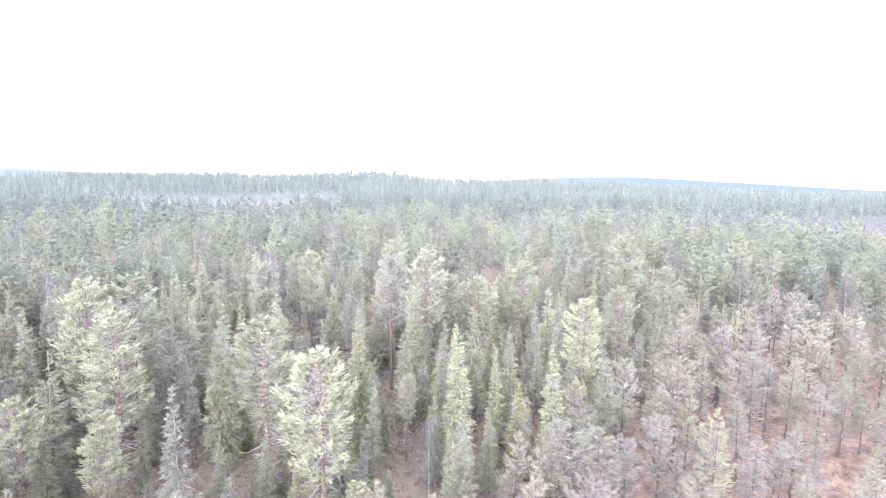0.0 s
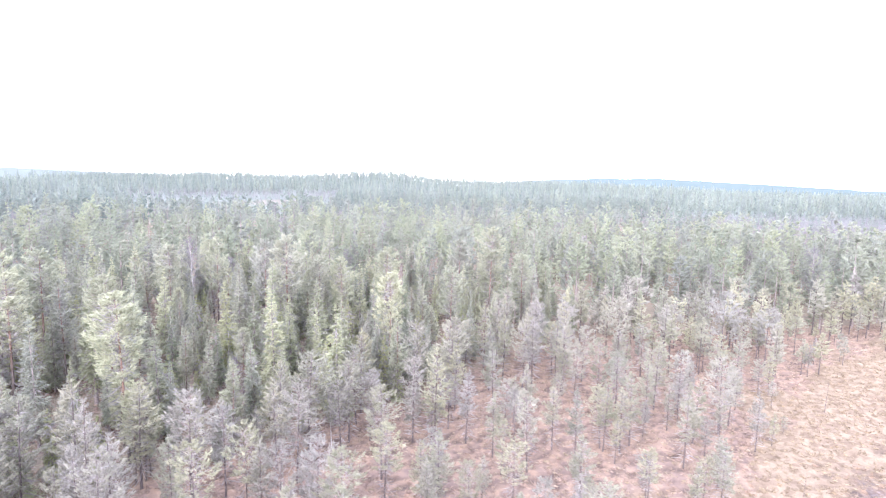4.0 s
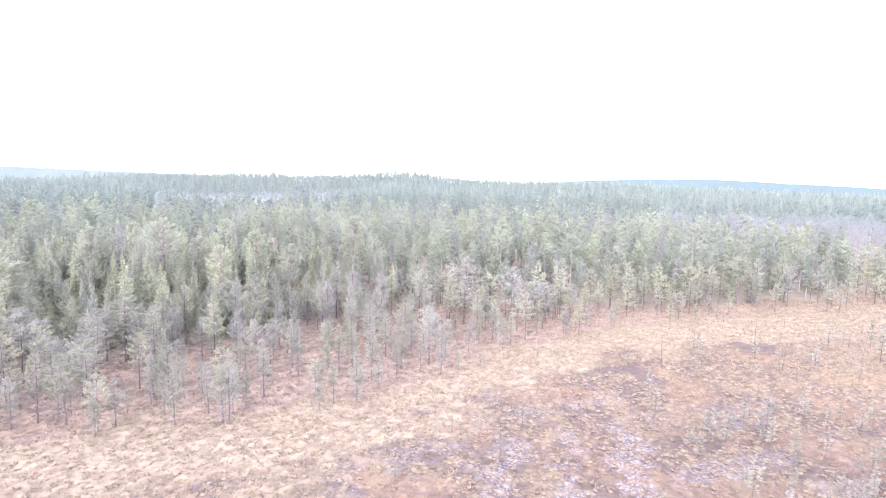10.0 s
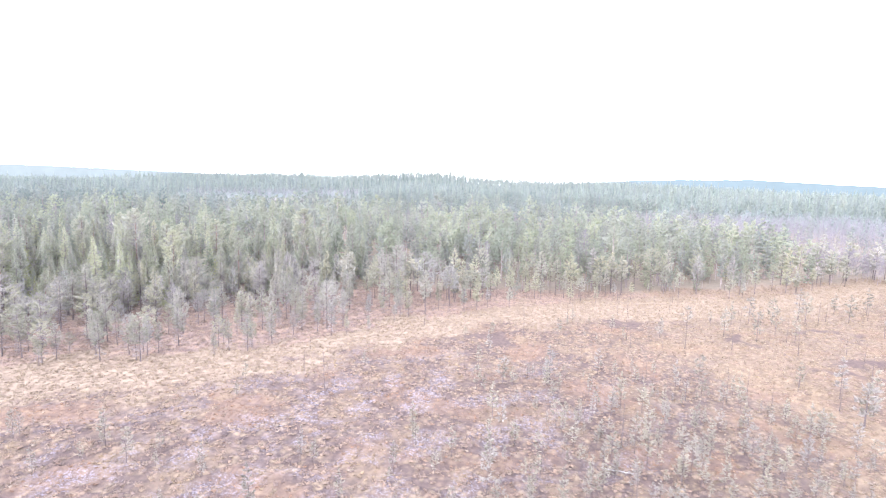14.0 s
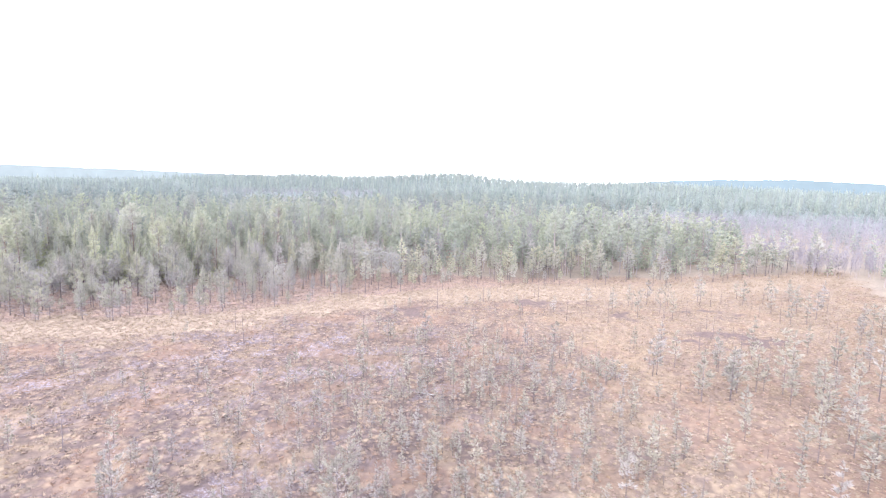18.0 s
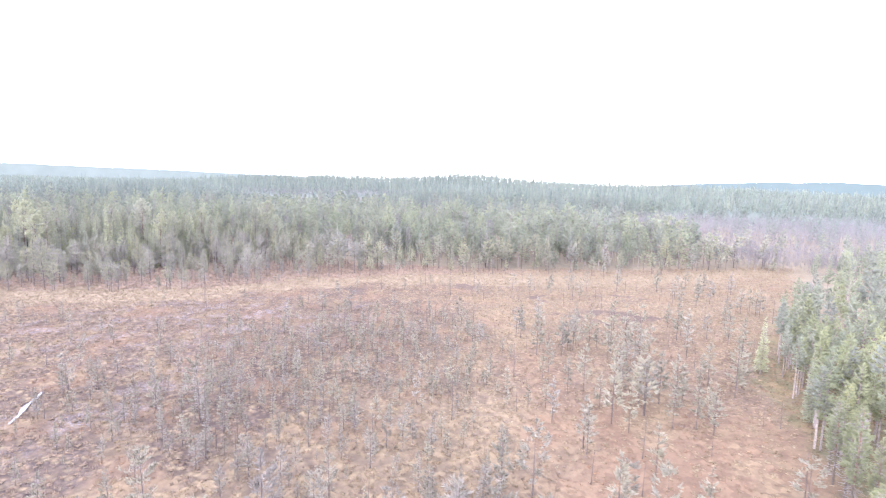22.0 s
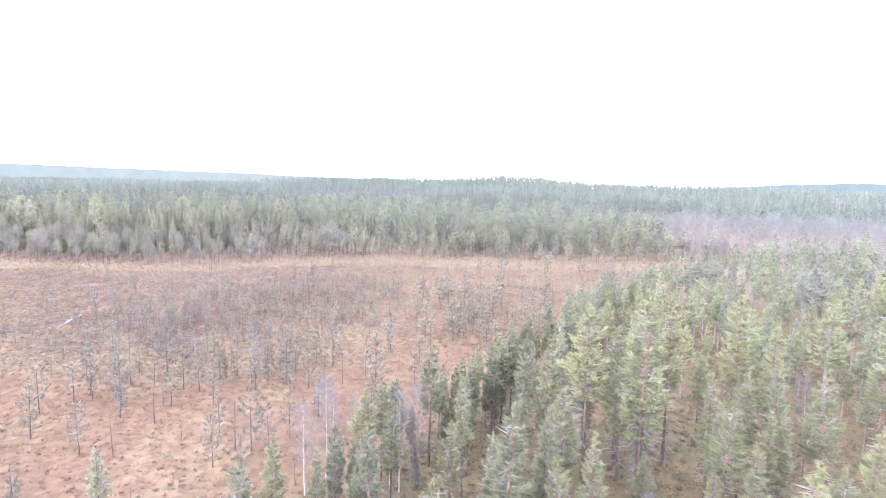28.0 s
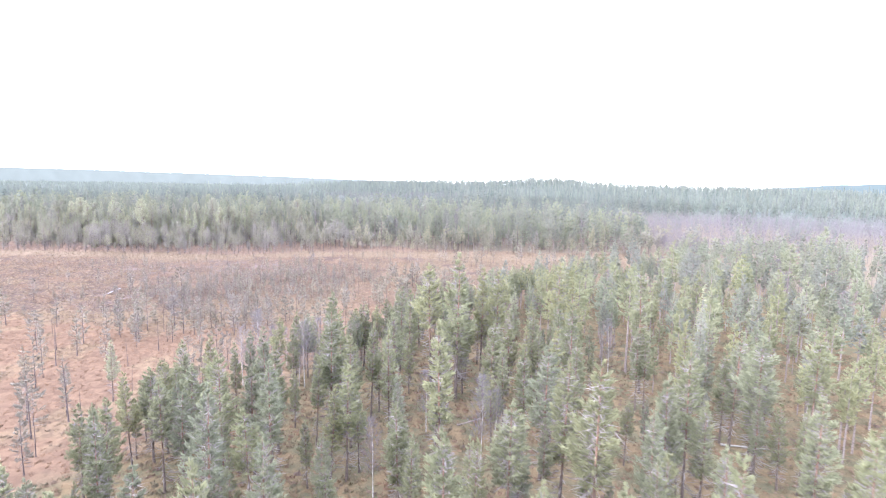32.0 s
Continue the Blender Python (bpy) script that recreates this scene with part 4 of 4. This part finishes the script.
# small pines out on the bog
x, y = scatter(30, 165, -75, 85, 1.9, rng)
Zb = zones(x, y)
dens = 0.07 + 1.0 * np.exp(-(((x - 103) / 23) ** 4 + ((y + 4) / 29) ** 4)) + 0.2 * np.exp(-(((x - 132) / 18) ** 2 + ((y - 2) / 22) ** 2))
dens = dens * (1 - 0.9 * Zb["lane"]) * (1 - 0.85 * Zb["pale"]) * (1 - 0.75 * np.exp(-(((x - 72) / 16) ** 2 + ((y - 16) / 14) ** 2)))
q = (rng.uniform(0, 1, len(x)) < dens) & (x < east_wood(y) - 1) & (y < sedge_edge(x) + 2)
x, y = x[q], y[q]
tall = step(x - moss_edge(y), -5, 8)
bog_pines.add(x, y, np.clip(2.3 + 3.2 * tall + rng.normal(0, 0.9, len(x)), 0.9, 8))
x, y = scatter(40, 165, -70, 80, 6.5, rng)
q = (x < east_wood(y) - 1) & (y < fringe_edge(x)) & (rng.uniform(0, 1, len(x)) < 0.4 * (0.35 + step(x, 70, 110)))
snags.add(x[q], y[q], rng.uniform(2.0, 5.0, q.sum()))

# leafless birch fens
for poly, cell in ((BIRCH_FEN, 3.0), (BIRCH_FAR, 5.0)):
    px, py = zip(*poly)
    x, y = scatter(min(px), max(px), min(py), max(py), cell, rng)
    q = inside(poly, x, y) & (~inside(CLEARING, x, y) | (rng.uniform(0, 1, len(x)) < 0.6))
    fen_birches.add(x[q], y[q], rng.uniform(5.0, 8.5, q.sum()))

# single conifers standing in the eastern fen
px, py = zip(*BIRCH_FEN)
x, y = scatter(min(px), max(px), min(py), max(py), 8.0, rng)
q = inside(BIRCH_FEN, x, y) & (rng.uniform(0, 1, len(x)) < 0.24 + 0.3 * waves(x, y, 45, 61))
spruces.add(x[q], y[q], rng.uniform(7.0, 12.0, q.sum()))

for stand in (spruces, saplings, pines, young_pines, fringe_pines, bog_pines, birches, fen_birches, snags):
    stand.grow()

# the wooded ridge and the wide forest behind, haze painted into its needles
far_woods = Stand("far_tree", proto_spruce, 13.0, 1, far_tree, "haze-tinted blue-green conifer", "trees", M_FAR, 0, "far_woods", 12)
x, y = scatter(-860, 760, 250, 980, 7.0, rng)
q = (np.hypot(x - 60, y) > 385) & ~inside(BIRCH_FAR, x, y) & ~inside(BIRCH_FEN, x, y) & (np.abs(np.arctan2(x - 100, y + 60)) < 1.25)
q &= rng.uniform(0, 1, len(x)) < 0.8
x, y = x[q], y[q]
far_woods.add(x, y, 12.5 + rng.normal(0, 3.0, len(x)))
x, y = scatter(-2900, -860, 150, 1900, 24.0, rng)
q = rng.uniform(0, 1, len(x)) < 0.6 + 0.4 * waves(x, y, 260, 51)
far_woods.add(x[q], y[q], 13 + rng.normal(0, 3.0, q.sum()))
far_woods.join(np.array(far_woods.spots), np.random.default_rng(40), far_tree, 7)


# ---- tussocks, tufts and low shrubs of the open bog ----
def tufts(name, mat, label, x, y, size, r, rise=0.36, each=6):
    """Tussocks: a low dome with a mop of leaning blades."""
    n = len(x)
    z = bog_height(x, y)
    dome = puffs(np.stack([x, y, z + 0.02], -1), size * 0.42, r, rise)
    many = np.repeat(np.arange(n), each)
    k = len(many)
    o = around(k, r)
    big = size[many]
    foot = np.stack([x, y, z + 0.02], -1)[many] + o * (big * r.uniform(0.05, 0.6, k))[:, None]
    way = o * r.uniform(0.2, 1.1, k)[:, None]
    way[:, 2] = 0.7
    ln = big * r.uniform(0.25, 0.65, k)
    v, f = joined(dome, blades(foot, way, ln, big * r.uniform(0.09, 0.2, k), r))
    u = r.uniform(0, 1, n)
    me = raw_mesh(name, v, f, mat, np.concatenate([np.repeat(u, 7), np.repeat(u, 3 * each)]))
    tagged(new(name, me), label, "grass", kind="stuff")


x, y = scatter(-60, 192, -115, 138, 0.56, rng)
Zt = zones(x, y)
u = rng.uniform(0, 1, len(x))
openly = seen_side(x, y, 45) & (Zt["floor"] < 0.4) & (Zt["bare"] < 0.45) & (rng.uniform(0, 1, len(x)) > 0.6 * step(-x, -25, 10))
kind = np.where(Zt["heath"] * (1 - Zt["pale"]) > 0.5, 3, np.where(Zt["pale"] > u * 0.9 + 0.05, 1, np.where(Zt["straw"] > u * 0.9 + 0.05, 4, np.where(Zt["orange"] > u * 0.9 + 0.05, 2, 0))))
keep = {0: hummocks(x, y) > -0.14, 1: u < 0.75, 2: u < 0.5, 3: u > 0.25, 4: hummocks(x, y) > -0.2}
for k, name, mat, label, size in ((0, "brown_tussocks", M_TUFT, "brown and rusty bog tussocks between wet hollows", 0.42), (1, "sedge_tufts", M_SEDGE, "dry straw-coloured sedge tufts", 0.40),
                                  (2, "moss_tufts", M_MOSS, "rusty orange moss and grass tufts", 0.28), (3, "heath_shrubs", M_HEATH, "low reddish-brown heath shrubs under the pines", 0.45), (4, "straw_tufts", M_STRAW, "mustard and straw-coloured grass tussocks", 0.40)):
    q = openly & (kind == k) & keep[k]
    size = size * 1.12
    tufts(name, mat, label, x[q], y[q], size * rng.uniform(0.6, 1.5, q.sum()), rng)
x, y = scatter(-40, 250, -100, 130, 0.82, rng)
Zt = zones(x, y)
q = (Zt["floor"] > 0.4) & (off_line(x, y) < 100) & seen_side(x, y)
for name, mat, label, mask in (("forest_floor_shrubs", M_FLOOR, "low olive and rusty blueberry shrubs on the mossy forest floor", Zt["gold"] > 0.5), ("forest_heath", M_HEATH, "low brown heath shrubs under the northern trees", Zt["gold"] <= 0.5)):
    tufts(name, mat, label, x[q & mask], y[q & mask], 0.66 * rng.uniform(0.5, 1.5, (q & mask).sum()), rng)


# ---- fallen wood ----
def fallen_log(x, y, length, thick, heading, mat, label):
    r = np.random.default_rng(int(abs(x * 10)))
    e = tagged(new("fallen_log"), label, "log", "fallen logs")
    tv, tf = trunk(length, thick, r, 8, 7, 0.015, 0.55)
    child("stem", raw_mesh("log_stem", tv, tf, mat, smooth=True), e)
    n = 6
    t = r.uniform(0.2, 0.95, n) * length
    a = np.zeros((n, 3))
    a[:, 2] = t
    b = around(n, r) * (length * 0.16)
    b[:, 2] = t + 0.25
    for i in range(n):
        child("branch_stub", raw_mesh("log_stub", *sticks(a[i:i + 1], b[i:i + 1], np.array([thick * 0.35])), mat), e)
    z = float(bog_height(np.array([x]), np.array([y]))[0])
    e.matrix_basis = pose(x, y, z + thick * 0.9, 0, 88, heading)
    return e


for x, y, length, thick, heading, mat, label in ((93.2, 5.0, 2.6, 0.07, -10, M_DEAD, "bleached grey fallen log lying on bog tussocks"), (184.5, -33.3, 3.4, 0.10, -40, M_DEAD, "grey fallen log on the mossy forest floor"),
                                                 (183.2, -33.9, 3.8, 0.12, -25, M_BARK, "dark fallen log on the mossy forest floor"), (202.4, -35.5, 4.2, 0.11, 15, M_DEAD, "grey fallen log on the mossy forest floor"),
                                                 (177.3, -45.6, 3.0, 0.10, 60, M_BARK, "dark fallen log on the mossy forest floor"), (192.0, -38.0, 4.0, 0.11, -60, M_BARK, "dark fallen log on the mossy forest floor")):
    fallen_log(x, y, length, thick, heading, mat, label)

r = np.random.default_rng(77)
root = tagged(new("root_plate"), "dark upturned root plate of a fallen tree", "roots")
bm = bmesh.new()
bmesh.ops.create_icosphere(bm, subdivisions=3, radius=1.0)
for v in bm.verts:
    k = 1 + 0.28 * noise.noise(v.co * 2.3) + 0.12 * noise.noise(v.co * 6.1)
    v.co = Vector((v.co.x * 1.0 * k, v.co.y * 0.55 * k, v.co.z * 0.85 * k))
rm = bpy.data.meshes.new("root_clump")
bm.to_mesh(rm)
bm.free()
rm.materials.append(M_ROOT)
child("clump", rm, root)
for i in range(9):
    a = np.array([[0.0, 0.0, 0.1]])
    ang = r.uniform(0, 2 * math.pi)
    b = np.array([[1.5 * math.cos(ang), r.normal(0, 0.3), 0.1 + 1.2 * abs(math.sin(ang))]])
    child("root", raw_mesh("root_arm", *sticks(a, b, np.array([0.10])), M_ROOT), root)
root.matrix_basis = pose(178.4, -58.1, 0.55, 0, 0, 25)
